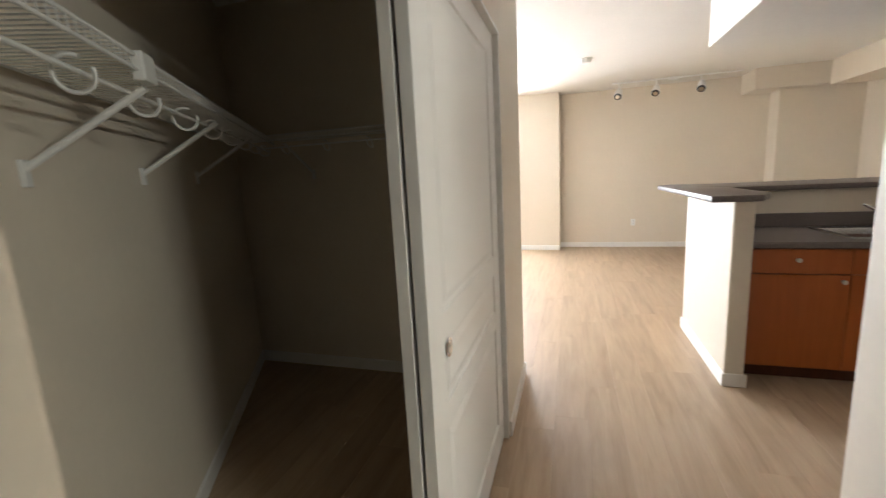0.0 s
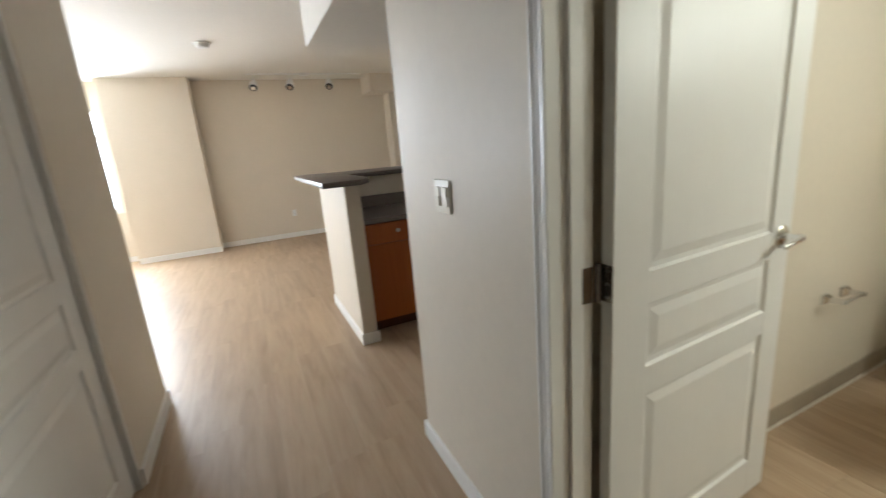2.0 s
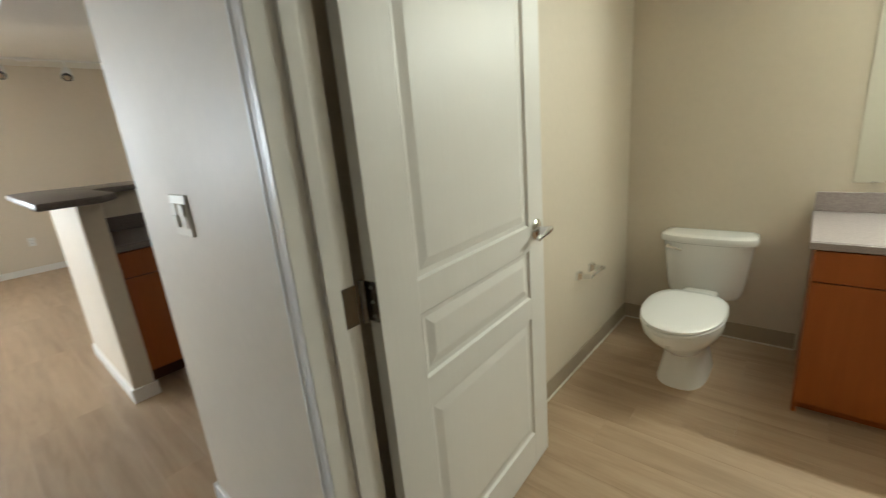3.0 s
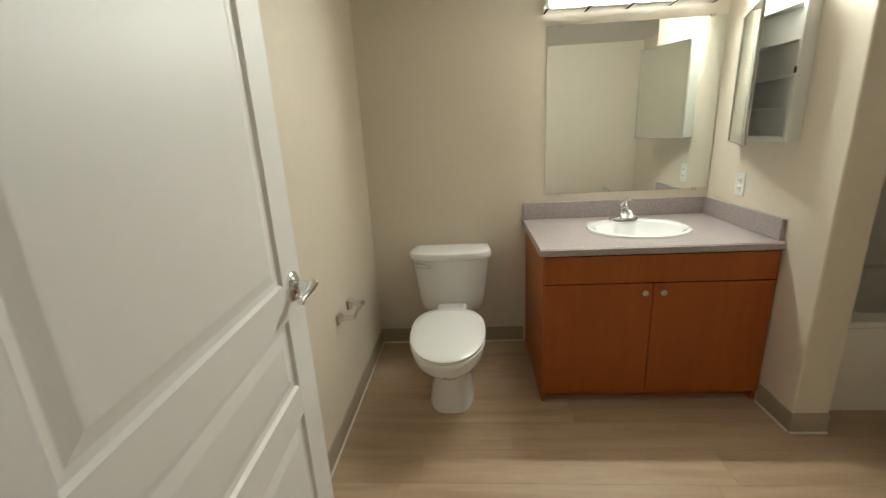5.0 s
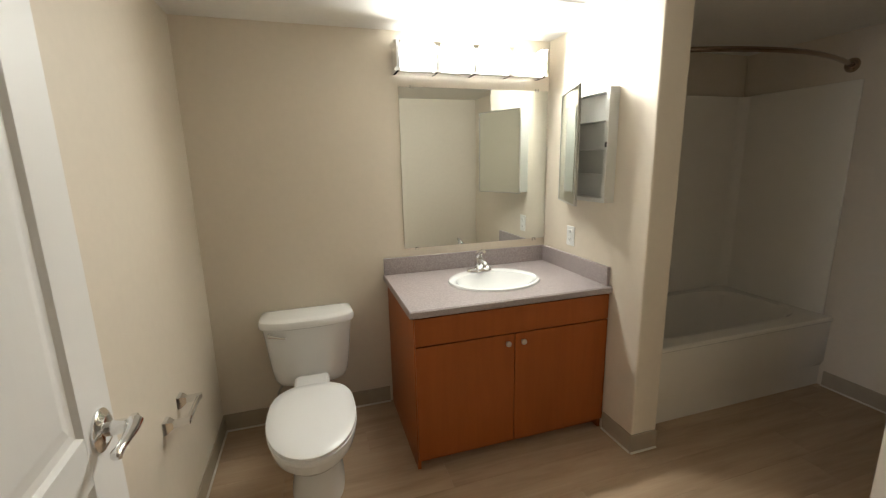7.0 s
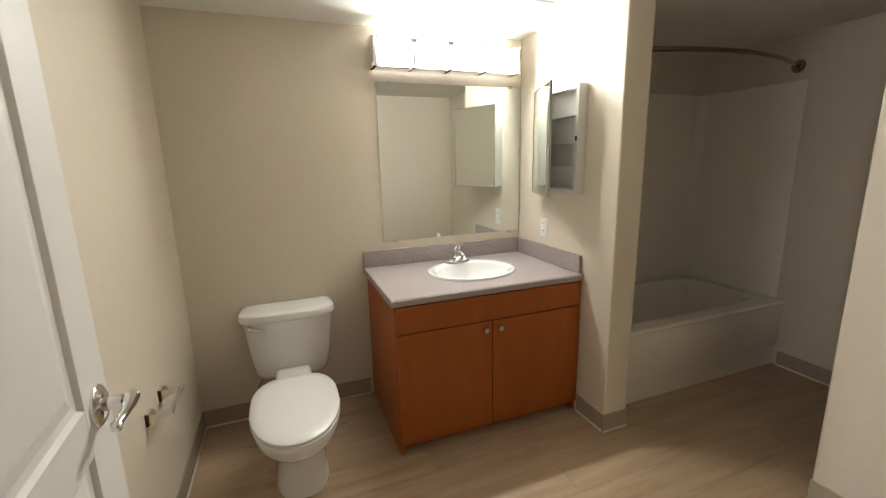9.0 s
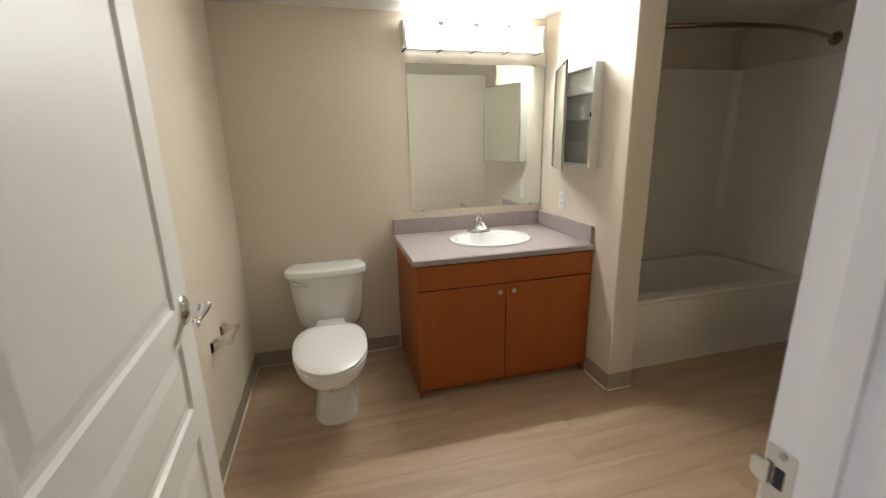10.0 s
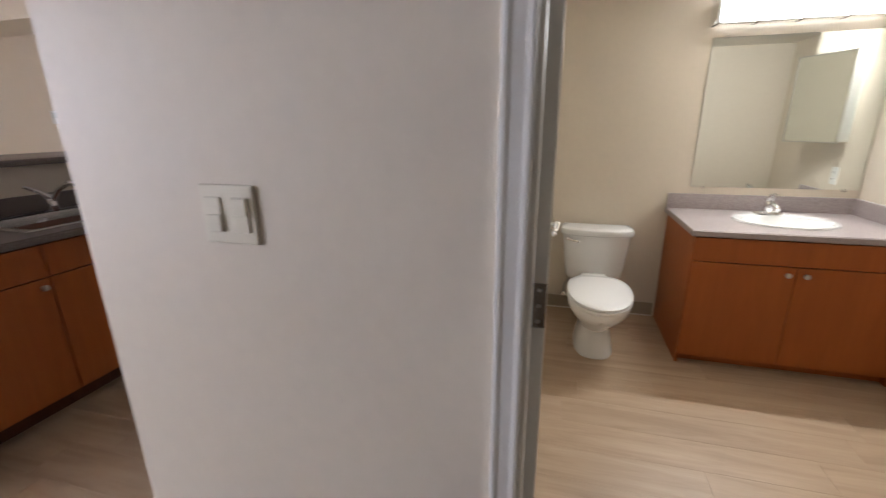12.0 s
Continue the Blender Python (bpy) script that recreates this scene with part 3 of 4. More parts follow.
def tank_ring(z, w, y0, y1, bow):
    out = []
    for k in range(13):
        a = -1 + k / 6
        c = math.sin(a * math.pi / 2)
        out.append(Vector((c * w, y1 + 0.03 - (bow + 0.03) * (1 - abs(c) ** 3.2) ** 0.55, z)))
    out += [Vector((w * 1.0, y1 + 0.05, z)), Vector((w * 0.97, y0 - 0.01, z)), Vector((w * 0.9, y0, z)),
            Vector((-w * 0.9, y0, z)), Vector((-w * 0.97, y0 - 0.01, z)), Vector((-w, y1 + 0.05, z))]
    return out


part("tank", loft([tank_ring(0.288, 0.13, -0.04, -0.13, 0.02), tank_ring(0.292, 0.155, -0.03, -0.15, 0.03), tank_ring(0.306, 0.176, -0.02, -0.16, 0.036),
                   tank_ring(0.335, 0.188, -0.018, -0.165, 0.04), tank_ring(0.39, 0.198, -0.018, -0.167, 0.042), tank_ring(0.634, 0.226, -0.016, -0.17, 0.045)]), CERAMIC, tl)
part("tank_lid", loft([tank_ring(0.628, 0.231, -0.014, -0.176, 0.046), tank_ring(0.632, 0.239, -0.012, -0.181, 0.048), tank_ring(0.656, 0.241, -0.012, -0.183, 0.048),
                       tank_ring(0.668, 0.236, -0.015, -0.179, 0.047), tank_ring(0.675, 0.222, -0.022, -0.168, 0.044), tank_ring(0.678, 0.19, -0.04, -0.15, 0.035)]), CERAMIC, tl)
lv = part("flush_lever", cyl((-0.185, -0.185, 0.602), (-0.185, -0.205, 0.602), 0.013, n=18, bevel=0.002), CHROME, tl, "chrome flush lever")
part("arm", tube([(-0.19, -0.207, 0.602), (-0.165, -0.216, 0.600), (-0.125, -0.226, 0.594), (-0.11, -0.228, 0.592)], [0.007, 0.008, 0.007, 0.006], 10), CHROME, lv)
sv = thing("supply_valve", "chrome water supply valve below the tank", "valve")
part("pipe", cyl((0.30, -0.0, 0.15), (0.30, -0.07, 0.15), 0.008, n=12), CHROME, sv)
part("hose", tube([(0.30, -0.065, 0.15), (0.30, -0.075, 0.22), (0.325, -0.08, 0.26), (0.345, -0.085, 0.302)], 0.006, 8), NICKEL, sv)
part("handle", cyl((0.30, -0.07, 0.15), (0.30, -0.095, 0.15), 0.018, n=12, bevel=0.003), CHROME, sv)

# ---- toilet paper holder ----
tp = thing("toilet_paper_holder", "empty chrome toilet paper holder on the wall", "paper holder")
for y in (-0.80, -0.63):
    pst = part("post", loft([[Vector((0.0005, y + a * 0.024, 0.555 + b * 0.024)) for a, b in ((-1, -1), (1, -1), (1, 1), (-1, 1))],
                             [Vector((0.012, y + a * 0.022, 0.555 + b * 0.022)) for a, b in ((-1, -1), (1, -1), (1, 1), (-1, 1))],
                             [Vector((0.03, y + a * 0.011, 0.558 + b * 0.011)) for a, b in ((-1, -1), (1, -1), (1, 1), (-1, 1))],
                             [Vector((0.082, y + a * 0.010, 0.562 + b * 0.010)) for a, b in ((-1, -1), (1, -1), (1, 1), (-1, 1))]]), CHROME, tp, smooth=False)
part("roller", cyl((0.074, -0.795, 0.562), (0.074, -0.635, 0.562), 0.0085, n=18, bevel=0.001), CHROME, tp)

# ---- vanity ----
VX0, VX1, VF, CZ = 0.945, 1.978, -0.640, 0.81
van = thing("vanity_cabinet", "cherry-stained flat-front bathroom vanity cabinet with two doors", "cabinet")
part("side_panel", box(VX0, VX0 + 0.016, VF, -0.004, 0.0, 0.772, 0.001), CHERRY, van)
part("side_panel", box(VX1 - 0.018, VX1 - 0.002, VF, -0.004, 0.0, 0.772, 0.001), CHERRY, van)
part("back_panel", box(VX0 + 0.016, VX1 - 0.018, -0.016, -0.004, 0.0, 0.772), CHERRY, van)
part("bottom_panel", box(VX0 + 0.016, VX1 - 0.018, VF, -0.016, 0.07, 0.086), CHERRY, van)
# Coloured dark so that the gaps between the fronts look shaded
part("face_frame", box(VX0 + 0.016, VX1 - 0.018, VF, VF + 0.016, 0.60, 0.772), CHERRY_SHADOW, van)
part("toe_kick", box(VX0 + 0.016, VX1 - 0.018, VF + 0.05, VF + 0.066, 0.0, 0.07), CHERRY, van)
part("false_drawer_front", box(VX0 + 0.003, VX1 - 0.006, VF - 0.018, VF, 0.637, 0.768, 0.0015), CHERRY, van)
for x0, x1, kx in ((VX0 + 0.003, 1.4385, 1.398), (1.4425, VX1 - 0.006, 1.480)):
    dr = part("door", box(x0, x1, VF - 0.018, VF, 0.062, 0.632, 0.0015), CHERRY, van)
    kb = part("knob", cyl((kx, VF - 0.018, 0.592), (kx, VF - 0.03, 0.592), 0.006, n=14), NICKEL, dr, "satin nickel round knob")
    part("cap", cyl((kx, VF - 0.03, 0.592), (kx, VF - 0.042, 0.592), 0.013, 0.0145, 20, 0.003), NICKEL, kb)

SX, SY = 1.475, -0.335
top = thing("vanity_countertop", "grey speckled laminate vanity countertop with splash boards", "countertop")
hole = oval(SX, SY, CZ, 0.235, 0.195)
hole_b = oval(SX, SY, CZ - 0.036, 0.235, 0.195)
b = loft([hole_b, hole, rect_ring(0.928, VX1, -0.660, -0.002, CZ, SX, SY), rect_ring(0.924, VX1, -0.668, -0.002, CZ - 0.006, SX, SY),
          rect_ring(0.924, VX1, -0.668, -0.002, CZ - 0.032, SX, SY), rect_ring(0.93, VX1, -0.660, -0.002, CZ - 0.037, SX, SY), hole_b], False, False)
bmesh.ops.remove_doubles(b, verts=b.verts, dist=1e-5)
part("slab", b, LAMINATE, top)
part("backsplash", box(0.928, VX1, -0.022, -0.002, CZ, CZ + 0.098, 0.003), LAMINATE, top)
part("side_splash", box(VX1 - 0.02, VX1, -0.648, -0.0225, CZ, CZ + 0.098, 0.003), LAMINATE, top)

sink = thing("sink_basin", "white oval drop-in ceramic sink in the countertop", "sink")
b = loft([oval(SX, SY, CZ + 0.001, 0.255, 0.215), oval(SX, SY, CZ + 0.010, 0.250, 0.212), oval(SX, SY, CZ + 0.013, 0.236, 0.198),
          oval(SX, SY - 0.01, CZ + 0.004, 0.214, 0.168), oval(SX, SY - 0.012, CZ - 0.05, 0.18, 0.145), oval(SX, SY - 0.012, CZ - 0.10, 0.12, 0.10),
          oval(SX, SY - 0.012, CZ - 0.118, 0.05, 0.045), oval(SX, SY - 0.012, CZ - 0.120, 0.022, 0.022)], False, True)
part("basin", b, CERAMIC, sink)
part("drain", cyl((SX, SY - 0.012, CZ - 0.121), (SX, SY - 0.012, CZ - 0.116), 0.021, n=20, bevel=0.001), CHROME, sink)
fz = CZ + 0.012
FXc, FYc = SX - 0.012, -0.155
fa = thing("faucet", "chrome single-lever basin faucet on the sink", "faucet")
part("base_plate", loft([oval(FXc, FYc, fz, 0.078, 0.030, 32), oval(FXc, FYc, fz + 0.010, 0.074, 0.027, 32), oval(FXc, FYc, fz + 0.017, 0.04, 0.022, 32)]), CHROME, fa)
part("body", cyl((FXc, FYc, fz + 0.012), (FXc, FYc - 0.004, fz + 0.075), 0.026, 0.022, 24, 0.004), CHROME, fa)
part("spout", tube([(FXc, FYc - 0.01, fz + 0.045), (FXc, FYc - 0.05, fz + 0.062), (FXc, FYc - 0.09, fz + 0.056), (FXc, FYc - 0.115, fz + 0.04)], [0.019, 0.016, 0.014, 0.013], 16), CHROME, fa)
part("lever", tube([(FXc, FYc + 0.008, fz + 0.078), (FXc, FYc - 0.005, fz + 0.102), (FXc, FYc - 0.04, fz + 0.120), (FXc, FYc - 0.075, fz + 0.124)], [0.023, 0.021, 0.012, 0.009], 16), CHROME, fa)
part("lift_rod", cyl((FXc, FYc + 0.022, fz + 0.01), (FXc, FYc + 0.022, fz + 0.075), 0.003, n=8), CHROME, fa)

# ---- mirror and vanity light ----
mi = thing("wall_mirror", "large frameless wall mirror above the vanity", "mirror")
part("glass", box(1.055, 1.974, -0.007, -0.001, 0.955, 1.850, 0.001), MIRROR, mi)
for x in (1.13, 1.9):
    for z in (0.951, 1.852):
        part("clip", box(x - 0.01, x + 0.01, -0.0105, -0.0005, z - 0.009, z + 0.009, 0.002), ACRYL_CLEAR, mi)
vl = thing("vanity_light", "four-lamp chrome vanity light with lit frosted glass shades", "light")
part("back_plate", box(1.026, 1.885, -0.022, -0.001, 1.918, 2.03, 0.004), CHROME, vl)
part("lower_bar", box(1.026, 1.885, -0.10, -0.022, 1.906, 1.914, 0.002), CHROME, vl)
for k in range(4):
    x0 = 1.040 + k * 0.2115
    part("shade", box(x0, x0 + 0.19, -0.105, -0.024, 1.917, 2.035, 0.012, 3), SHADE, vl, "glowing frosted glass shade")
for k in range(5):
    x = 1.032 + k * 0.2115
    end = k in (0, 4)
    dv = part("divider", box(x - 0.008, x + 0.008, -0.142 if end else -0.134, -0.022, 1.905, 2.05, 0.002), CHROME, vl)
    for z, w in ((1.909, 1), (2.046, -1)):
        part("flare", loft([[Vector((x + a * 0.02, y, z - w * 0.004)) for a, y in ((-1, -0.136), (1, -0.136), (1, -0.024), (-1, -0.024))],
                            [Vector((x + a * 0.009, y, z + w * 0.018)) for a, y in ((-1, -0.133), (1, -0.133), (1, -0.026), (-1, -0.026))]]), CHROME, dv)

# ---- medicine cabinet ----
mc = thing("medicine_cabinet", "white medicine cabinet with empty shelves and ajar mirror door", "cabinet")
C0, C1, Z0, Z1 = -0.635, -0.245, 1.232, 1.778
part("back", box(XR - 0.003, XR, C0, C1, Z0, Z1), ENAMEL, mc)
part("side", box(XR - 0.055, XR - 0.003, C0, C0 + 0.022, Z0, Z1, 0.002), ENAMEL, mc)
part("side", box(XR - 0.055, XR - 0.003, C1 - 0.022, C1, Z0, Z1, 0.002), ENAMEL, mc)
part("top", box(XR - 0.055, XR - 0.003, C0 + 0.022, C1 - 0.022, Z1 - 0.022, Z1, 0.002), ENAMEL, mc)
part("bottom", box(XR - 0.055, XR - 0.003, C0 + 0.022, C1 - 0.022, Z0, Z0 + 0.022, 0.002), ENAMEL, mc)
for z in (1.365, 1.49, 1.625):
    part("shelf", box(XR - 0.05, XR - 0.003, C0 + 0.022, C1 - 0.022, z, z + 0.006, 0.001), ENAMEL, mc)
part("catch", box(XR - 0.060, XR - 0.055, C0 + 0.004, C0 + 0.014, 1.50, 1.525, 0.001), BLACK, mc)
md = part("door", box(0, 0.392, 0.0, 0.010, 0, 0.566, 0.001), MIRROR, mc, "mirrored cabinet door standing ajar")
md.matrix_basis = pose(XR - 0.060, C1, 1.222, 0, 0, -90 - 22)
for a in ((0, 0.392, -0.002, 0.012, 0, 0.006), (0, 0.392, -0.002, 0.012, 0.56, 0.566), (0, 0.006, -0.002, 0.012, 0.006, 0.56), (0.386, 0.392, -0.002, 0.012, 0.006, 0.56)):
    part("edge_strip", box(*a), NICKEL, md)
part("backing", box(0.006, 0.386, 0.0104, 0.0125, 0.006, 0.56), ENAMEL, md)
part("notice", box(0.17, 0.27, 0.0126, 0.0131, 0.46, 0.50), PAPER, md, "small printed notice")

# ---- bathtub ----
TX0, TX1, TF, TZ = 2.132, XE - 0.002, -0.745, 0.46
tub = thing("bathtub", "white acrylic alcove bathtub with a stepped apron", "bathtub")
cx, cy = (TX0 + TX1) / 2, (TF - 0.002) / 2
b = loft([rect_ring(TX0, TX1, TF + 0.02, -0.003, 0.0, cx, cy), rect_ring(TX0, TX1, TF + 0.02, -0.003, 0.13, cx, cy), rect_ring(TX0, TX1, TF + 0.004, -0.003, 0.165, cx, cy),
          rect_ring(TX0, TX1, TF, -0.003, TZ - 0.03, cx, cy), rect_ring(TX0, TX1, TF - 0.008, -0.003, TZ - 0.022, cx, cy), rect_ring(TX0, TX1, TF - 0.008, -0.003, TZ - 0.008, cx, cy),
          rect_ring(TX0, TX1, TF + 0.002, -0.003, TZ, cx, cy),
          oval(cx, cy + 0.005, TZ, 0.64, 0.295, power=5), oval(cx, cy + 0.005, TZ - 0.02, 0.625, 0.28, power=4.5), oval(cx, cy + 0.005, TZ - 0.25, 0.57, 0.235, power=4),
          oval(cx, cy + 0.005, TZ - 0.34, 0.50, 0.19, power=3.5)], False, True)
part("shell", b, ACRYLIC, tub)
part("overflow", cyl((TX0 + 0.105, cy, 0.36), (TX0 + 0.112, cy, 0.36), 0.035, n=24, bevel=0.002), CHROME, tub)
sur = thing("tub_surround", "cream acrylic wall panels round the bathtub", "tub surround")
part("back_panel", box(TX0, TX1, -0.014, -0.002, TZ, 1.855, 0.004), ACRYLIC, sur)
part("end_panel", box(TX1 - 0.012, TX1, -0.70, -0.015, TZ, 1.855, 0.004), ACRYLIC, sur)
part("end_panel", box(TX0, TX0 + 0.012, -0.70, -0.015, TZ, 1.855, 0.004), ACRYLIC, sur)
part("corner_cove", loft([[Vector((TX1 - 0.012 - p[0], -0.0145 - p[1], z)) for p in ((0, 0), (0.05, 0), (0.03, 0.008), (0.008, 0.03), (0, 0.05))] for z in (TZ, 1.85)]), ACRYLIC, sur)
rod = thing("shower_rod", "bowed bronze shower curtain rod between the walls", "curtain rod")
pts = [(2.131 + (XE - 2.132) * k / 24, -0.63 - 0.16 * math.sin(math.pi * k / 24), 1.94) for k in range(25)]
part("rod", tube(pts, 0.0125, 12), BRONZE, rod)
for x, s in ((2.131, 1), (XE - 0.001, -1)):
    part("flange", cyl((x, -0.63, 1.94), (x + s * 0.022, -0.63, 1.94), 0.042, 0.028, 24, 0.004), BRONZE, rod)
vent = thing("ceiling_vent", "white square exhaust vent in the bathroom ceiling", "vent")
part("frame", box(1.52, 1.80, -0.86, -0.58, BTOP - 0.012, BTOP, 0.004), WHITEPL, vent)
for k in range(6):
    part("slat", box(1.545, 1.775, -0.835 + k * 0.042, -0.815 + k * 0.042, BTOP - 0.015, BTOP - 0.011, 0.001), WHITEPL, vent)

# ---- kitchen peninsula ----
structure("wall_half_stub", box(-2.985, -1.935, -2.495, -2.385, -0.009, 1.165, 0.012, 3, True), WALL, "beige half wall at the peninsula end")
structure("wall_half_long", box(-2.985, -2.72, -2.385, 0.5, -0.009, 1.165), WALL, "beige half wall behind the sink")
baseboard(-1.935, -2.495, -2.985, -2.495)
structure("baseboard", box(-1.935, -1.923, -2.507, -2.372, 0, 0.085, 0.003), TRIM, "white painted baseboard", category="baseboard")
structure("baseboard", box(-2.997, -2.985, -2.507, 0.5, 0, 0.085, 0.003), TRIM, "white painted baseboard", category="baseboard")
bar = thing("bar_top", "dark speckled laminate raised bar top with a clipped corner", "countertop")
b = bmesh.new()
outline = [(-1.80, -2.655), (-1.80, -2.40), (-1.98, -2.30), (-2.62, -2.30), (-2.66, -2.26), (-2.66, 0.498), (-3.33, 0.498), (-3.33, -2.25), (-3.48, -2.53), (-3.36, -2.655)]
fa_ = b.faces.new([b.verts.new((x, y, 1.167)) for x, y in outline])
ex = bmesh.ops.extrude_face_region(b, geom=[fa_])
bmesh.ops.translate(b, verts=[v for v in ex["geom"] if isinstance(v, bmesh.types.BMVert)], vec=(0, 0, 0.038))
bmesh.ops.bevel(b, geom=list(b.edges), offset=0.009, segments=2, profile=0.5, affect="EDGES")
part("slab", b, DARK_LAMINATE, bar)


def base_unit(y0, y1, drawer, doors):
    u = thing("kitchen_cabinet", "cherry-stained flat-front kitchen base cabinet", "cabinet", group="kitchen base cabinets")
    x0, x1 = -2.715, -2.065
    # Body and toe kick carry the shade of gaps and recess in their colour
    part("body", box(x0, x1, y0 + 0.001, y1 - 0.001, 0.1, 0.862), CHERRY_SHADOW, u)
    part("toe_kick", box(x0, x1 - 0.07, y0 + 0.001, y1 - 0.001, 0.0, 0.1), CHERRY_SHADOW, u)
    w = (y1 - y0) / doors
    for k in range(doors):
        a, c = y0 + k * w + 0.002, y0 + (k + 1) * w - 0.002
        z1 = 0.70 if drawer else 0.855
        d = part("door", box(x1, x1 + 0.018, a, c, 0.105, z1, 0.0015), CHERRY, u)
        side = c - 0.035 if (k % 2 == 0) else a + 0.035
        kb = part("knob", cyl((x1 + 0.018, side, z1 - 0.04), (x1 + 0.042, side, z1 - 0.04), 0.010, 0.0145, 16, 0.003), NICKEL, d, "satin nickel round knob")
    if drawer:
        d = part("drawer_front", box(x1, x1 + 0.018, y0 + 0.002, y1 - 0.002, 0.705, 0.855, 0.0015), CHERRY, u)
        if doors == 1:
            part("knob", cyl((x1 + 0.018, (y0 + y1) / 2, 0.79), (x1 + 0.042, (y0 + y1) / 2, 0.79), 0.010, 0.0145, 16, 0.003), NICKEL, d, "satin nickel round knob")
    return u


base_unit(-2.383, -1.845, True, 1)
base_unit(-1.845, -0.965, True, 2)
base_unit(-0.965, -0.2, True, 1)
base_unit(-0.2, 0.497, True, 1)
ct = thing("kitchen_countertop", "dark speckled laminate kitchen countertop with splash", "countertop")
KX, KY = -2.38, -1.42
b = loft([rect_ring(-2.60, -2.16, -1.80, -1.04, 0.865, KX, KY), rect_ring(-2.60, -2.16, -1.80, -1.04, 0.90, KX, KY), rect_ring(-2.718, -2.032, -2.383, 0.497, 0.90, KX, KY),
          rect_ring(-2.718, -2.026, -2.383, 0.497, 0.894, KX, KY), rect_ring(-2.718, -2.026, -2.383, 0.497, 0.865, KX, KY), rect_ring(-2.60, -2.16, -1.80, -1.04, 0.865, KX, KY)], False, False)
bmesh.ops.remove_doubles(b, verts=b.verts, dist=1e-5)
part("slab", b, DARK_LAMINATE, ct)
part("backsplash", box(-2.718, -2.70, -2.383, 0.497, 0.90, 1.0, 0.003), DARK_LAMINATE, ct)
part("side_splash", box(-2.70, -2.05, -2.383, -2.365, 0.90, 1.0, 0.003), DARK_LAMINATE, ct)
ks = thing("kitchen_sink", "stainless steel kitchen sink set in the dark countertop", "sink")
b = loft([rect_ring(-2.625, -2.14, -1.825, -1.015, 0.902, KX, KY), rect_ring(-2.62, -2.145, -1.82, -1.02, 0.908, KX, KY), rect_ring(-2.575, -2.175, -1.785, -1.055, 0.906, KX, KY),
          rect_ring(-2.56, -2.19, -1.77, -1.07, 0.76, KX, KY)], False, True)
part("basin", b, STEEL, ks)
kf = thing("kitchen_faucet", "chrome kitchen faucet with a low spout and lever", "faucet")
part("base", cyl((-2.60, -1.42, 0.907), (-2.60, -1.42, 0.98), 0.026, 0.022, 20, 0.004), CHROME, kf)
part("spout", tube([(-2.60, -1.42, 0.96), (-2.54, -1.41, 1.03), (-2.46, -1.40, 1.07), (-2.39, -1.39, 1.06), (-2.37, -1.387, 1.04)], [0.016, 0.014, 0.013, 0.012, 0.012], 12), CHROME, kf)
part("lever", tube([(-2.60, -1.42, 0.98), (-2.605, -1.46, 1.02), (-2.61, -1.53, 1.06)], [0.02, 0.011, 0.008], 12), CHROME, kf)
dl = thing("downlight", "small lit recessed downlight in the kitchen soffit", "light")
part("ring", cyl((-1.74, -1.99, KTOP - 0.006), (-1.74, -1.99, KTOP), 0.06, n=28, bevel=0.002), WHITEPL, dl)
part("lens", cyl((-1.74, -1.99, KTOP - 0.008), (-1.74, -1.99, KTOP - 0.0062), 0.045, n=28), DOWN, dl)

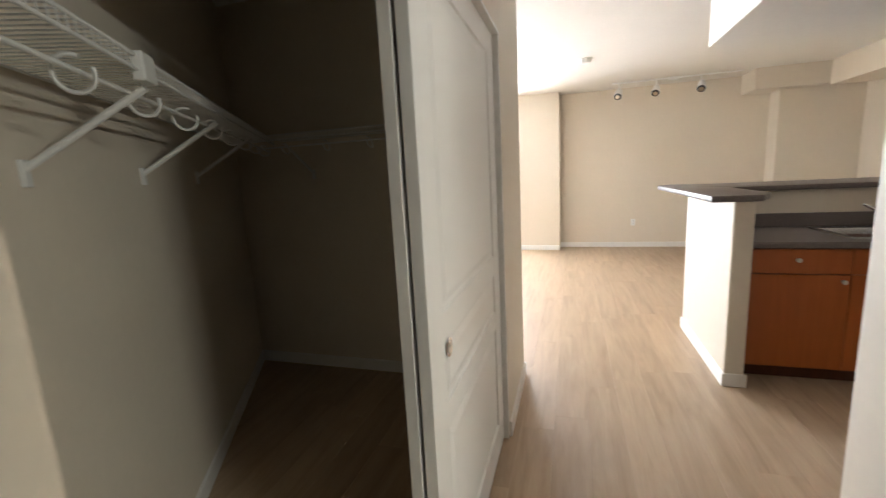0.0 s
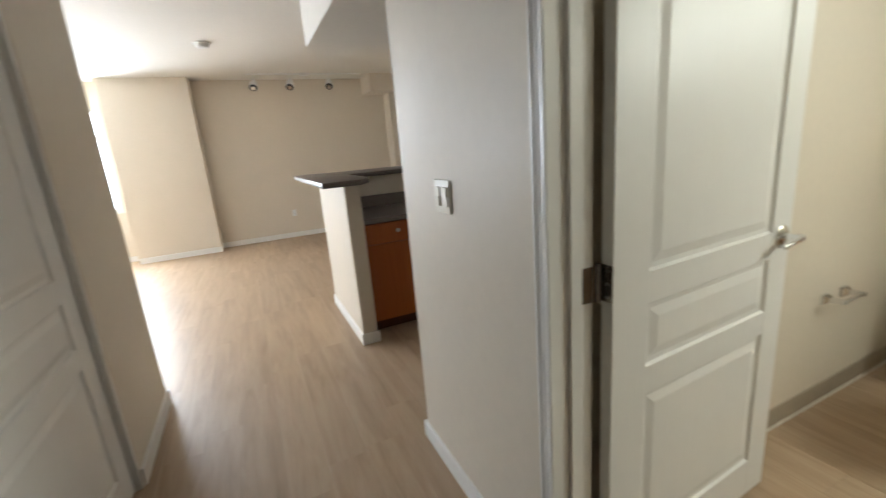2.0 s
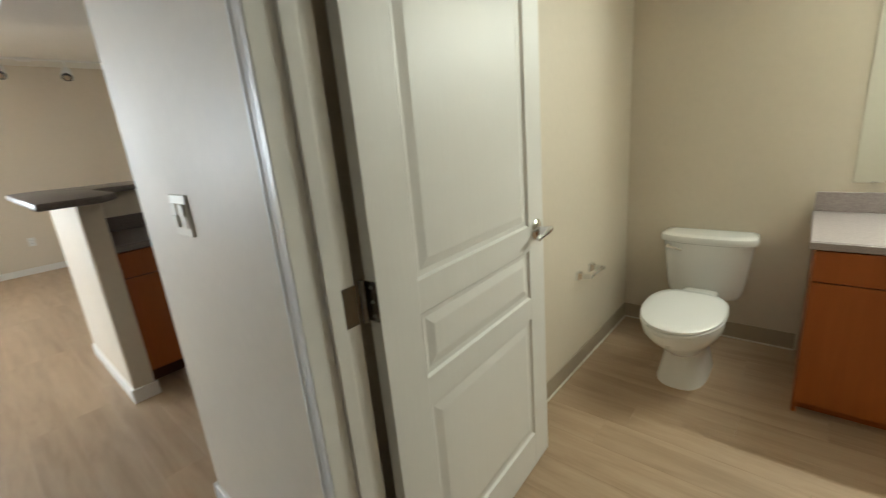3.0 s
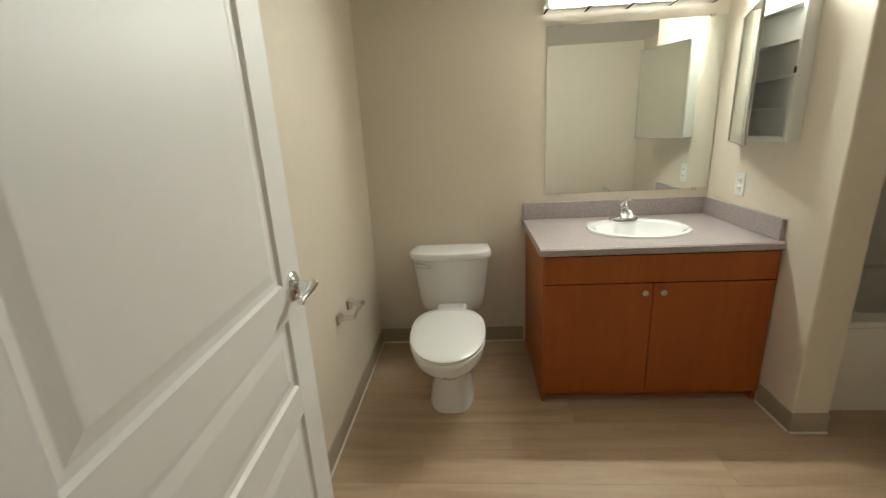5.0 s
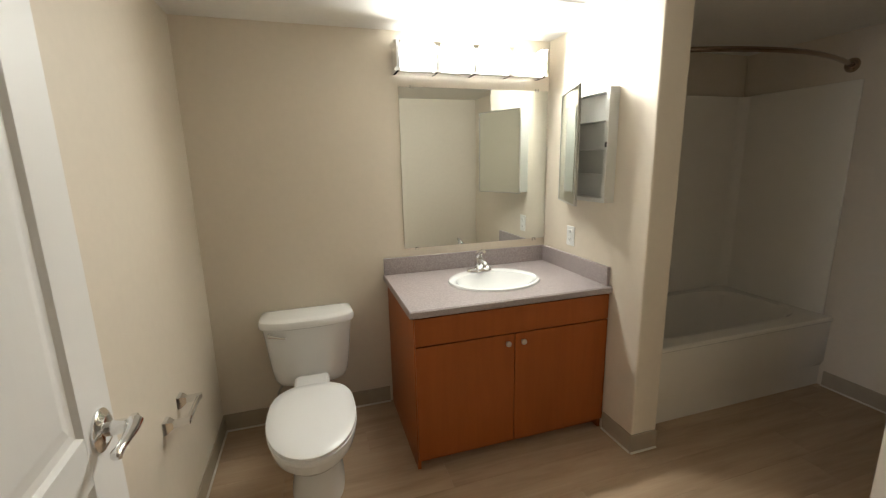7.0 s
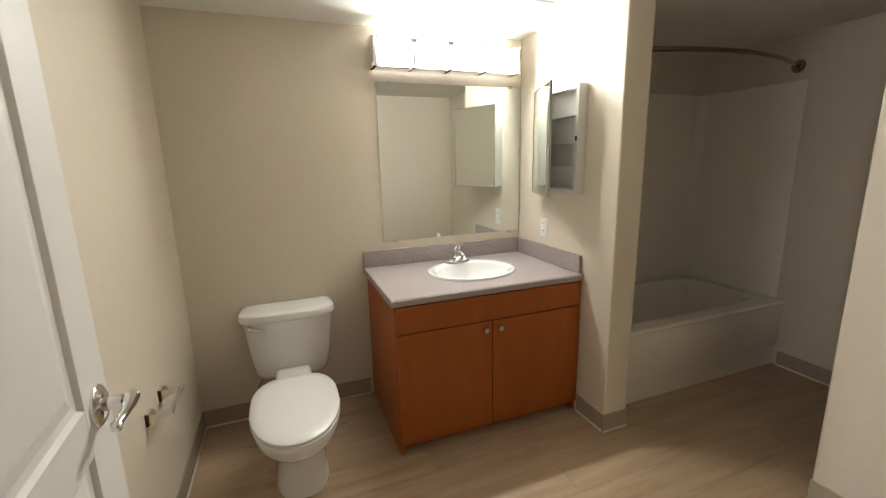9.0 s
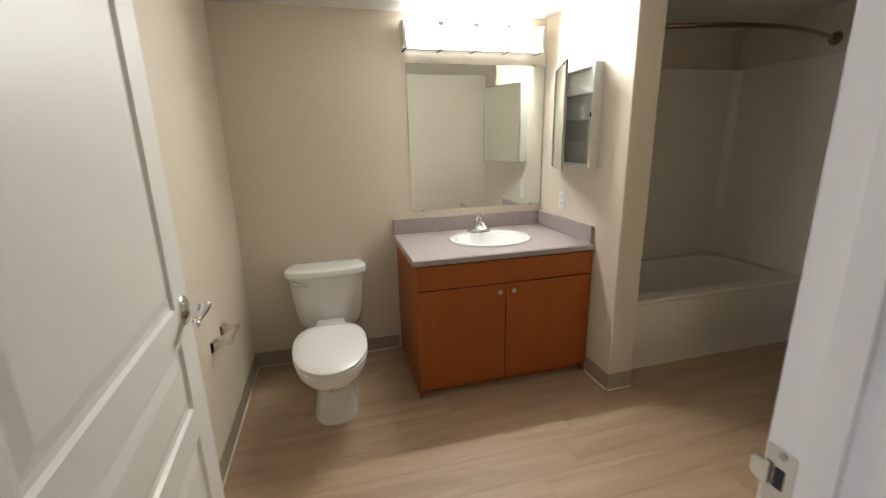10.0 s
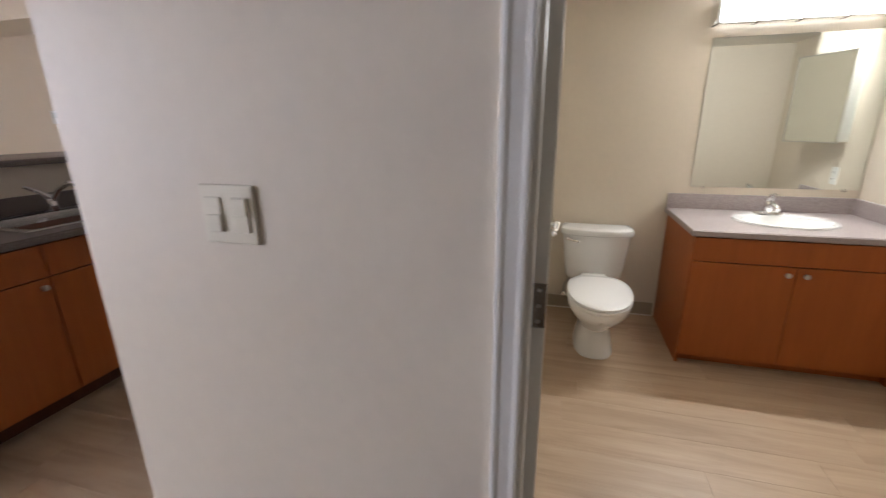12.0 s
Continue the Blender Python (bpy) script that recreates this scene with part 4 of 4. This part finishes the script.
# ---- living room ceiling fittings ----
tr = thing("track_light", "white ceiling track with three round spotlights", "light")
part("track", box(-6.42, -6.385, -2.80, -1.05, TOP - 0.02, TOP, 0.003), WHITEPL, tr)
part("feed_box", box(-6.45, -6.35, -2.02, -1.88, TOP - 0.035, TOP, 0.005), WHITEPL, tr)
for y in (-2.70, -2.18, -1.58):
    hd = part("spot_head", cyl((-6.37, y, 2.54), (-6.27, y - 0.03, 2.44), 0.042, 0.062, 24, 0.004), WHITEPL, tr)
    part("stem", cyl((-6.40, y, TOP - 0.02), (-6.375, y, 2.53), 0.010, n=12), WHITEPL, hd)
    part("black_rim", cyl((-6.272, y - 0.0295, 2.442), (-6.262, y - 0.0325, 2.432), 0.056, 0.054, 24), BLACK, hd)
    part("lamp_lens", cyl((-6.262, y - 0.0325, 2.432), (-6.258, y - 0.034, 2.428), 0.036, n=20), CHROME, hd)
sm = thing("smoke_detector", "round white smoke detector on the ceiling", "smoke detector")
part("base", cyl((-4.62, -3.25, TOP - 0.015), (-4.62, -3.25, TOP), 0.085, n=32, bevel=0.003), WHITEPL, sm)
part("body", cyl((-4.62, -3.25, TOP - 0.05), (-4.62, -3.25, TOP - 0.014), 0.06, 0.072, 32, 0.006), WHITEPL, sm)

# ---- outdoors ----
b = bmesh.new()
bmesh.ops.create_grid(b, x_segments=2, y_segments=2, size=800, matrix=Matrix.Translation((0, 0, -6)))
structure("ground", b, GROUND, "dull green and grey ground outside, far below", category="ground")

# ---- floor planks ----
floor = thing("floor", "light oak vinyl plank floor", "floor", kind="structure")
PL, PW, GAP = 1.22, 0.18, 0.0006
me = bpy.data.meshes.new("plank")
b = box(0, PL - GAP, 0, PW - GAP, -0.008, 0, 0.0004, 1)
finish(b)
b.to_mesh(me)
b.free()
me.materials.append(PLANK)
rng = random.Random(4)
rest = bmesh.new()
corners = []
count = 0
rows = int(7.72 / PW) + 1
for r in range(rows):
    y = -7.1 + r * PW
    x = -7.1 - rng.random() * PL
    while x < 3.75:
        near = -6.3 < x + 0.6 and -5.2 < y < 0.1 and count < 300
        if near:
            o = new("plank", me)
            o.parent = floor
            o.matrix_basis = pose(x, y, 0)
            count += 1
        else:
            corners.append((x, y))
        x += PL
for x, y in corners:
    q = [rest.verts.new((x + a * (PL - GAP), y + c * (PW - GAP), z)) for z in (-0.008, 0) for a, c in ((0, 0), (1, 0), (1, 1), (0, 1))]
    for k in ((0, 3, 2, 1), (4, 5, 6, 7), (0, 1, 5, 4), (1, 2, 6, 5), (2, 3, 7, 6), (3, 0, 4, 7)):
        rest.faces.new([q[i] for i in k])
tagged(part("planks_far", rest, PLANK_REST, floor, smooth=False), kind="stuff")
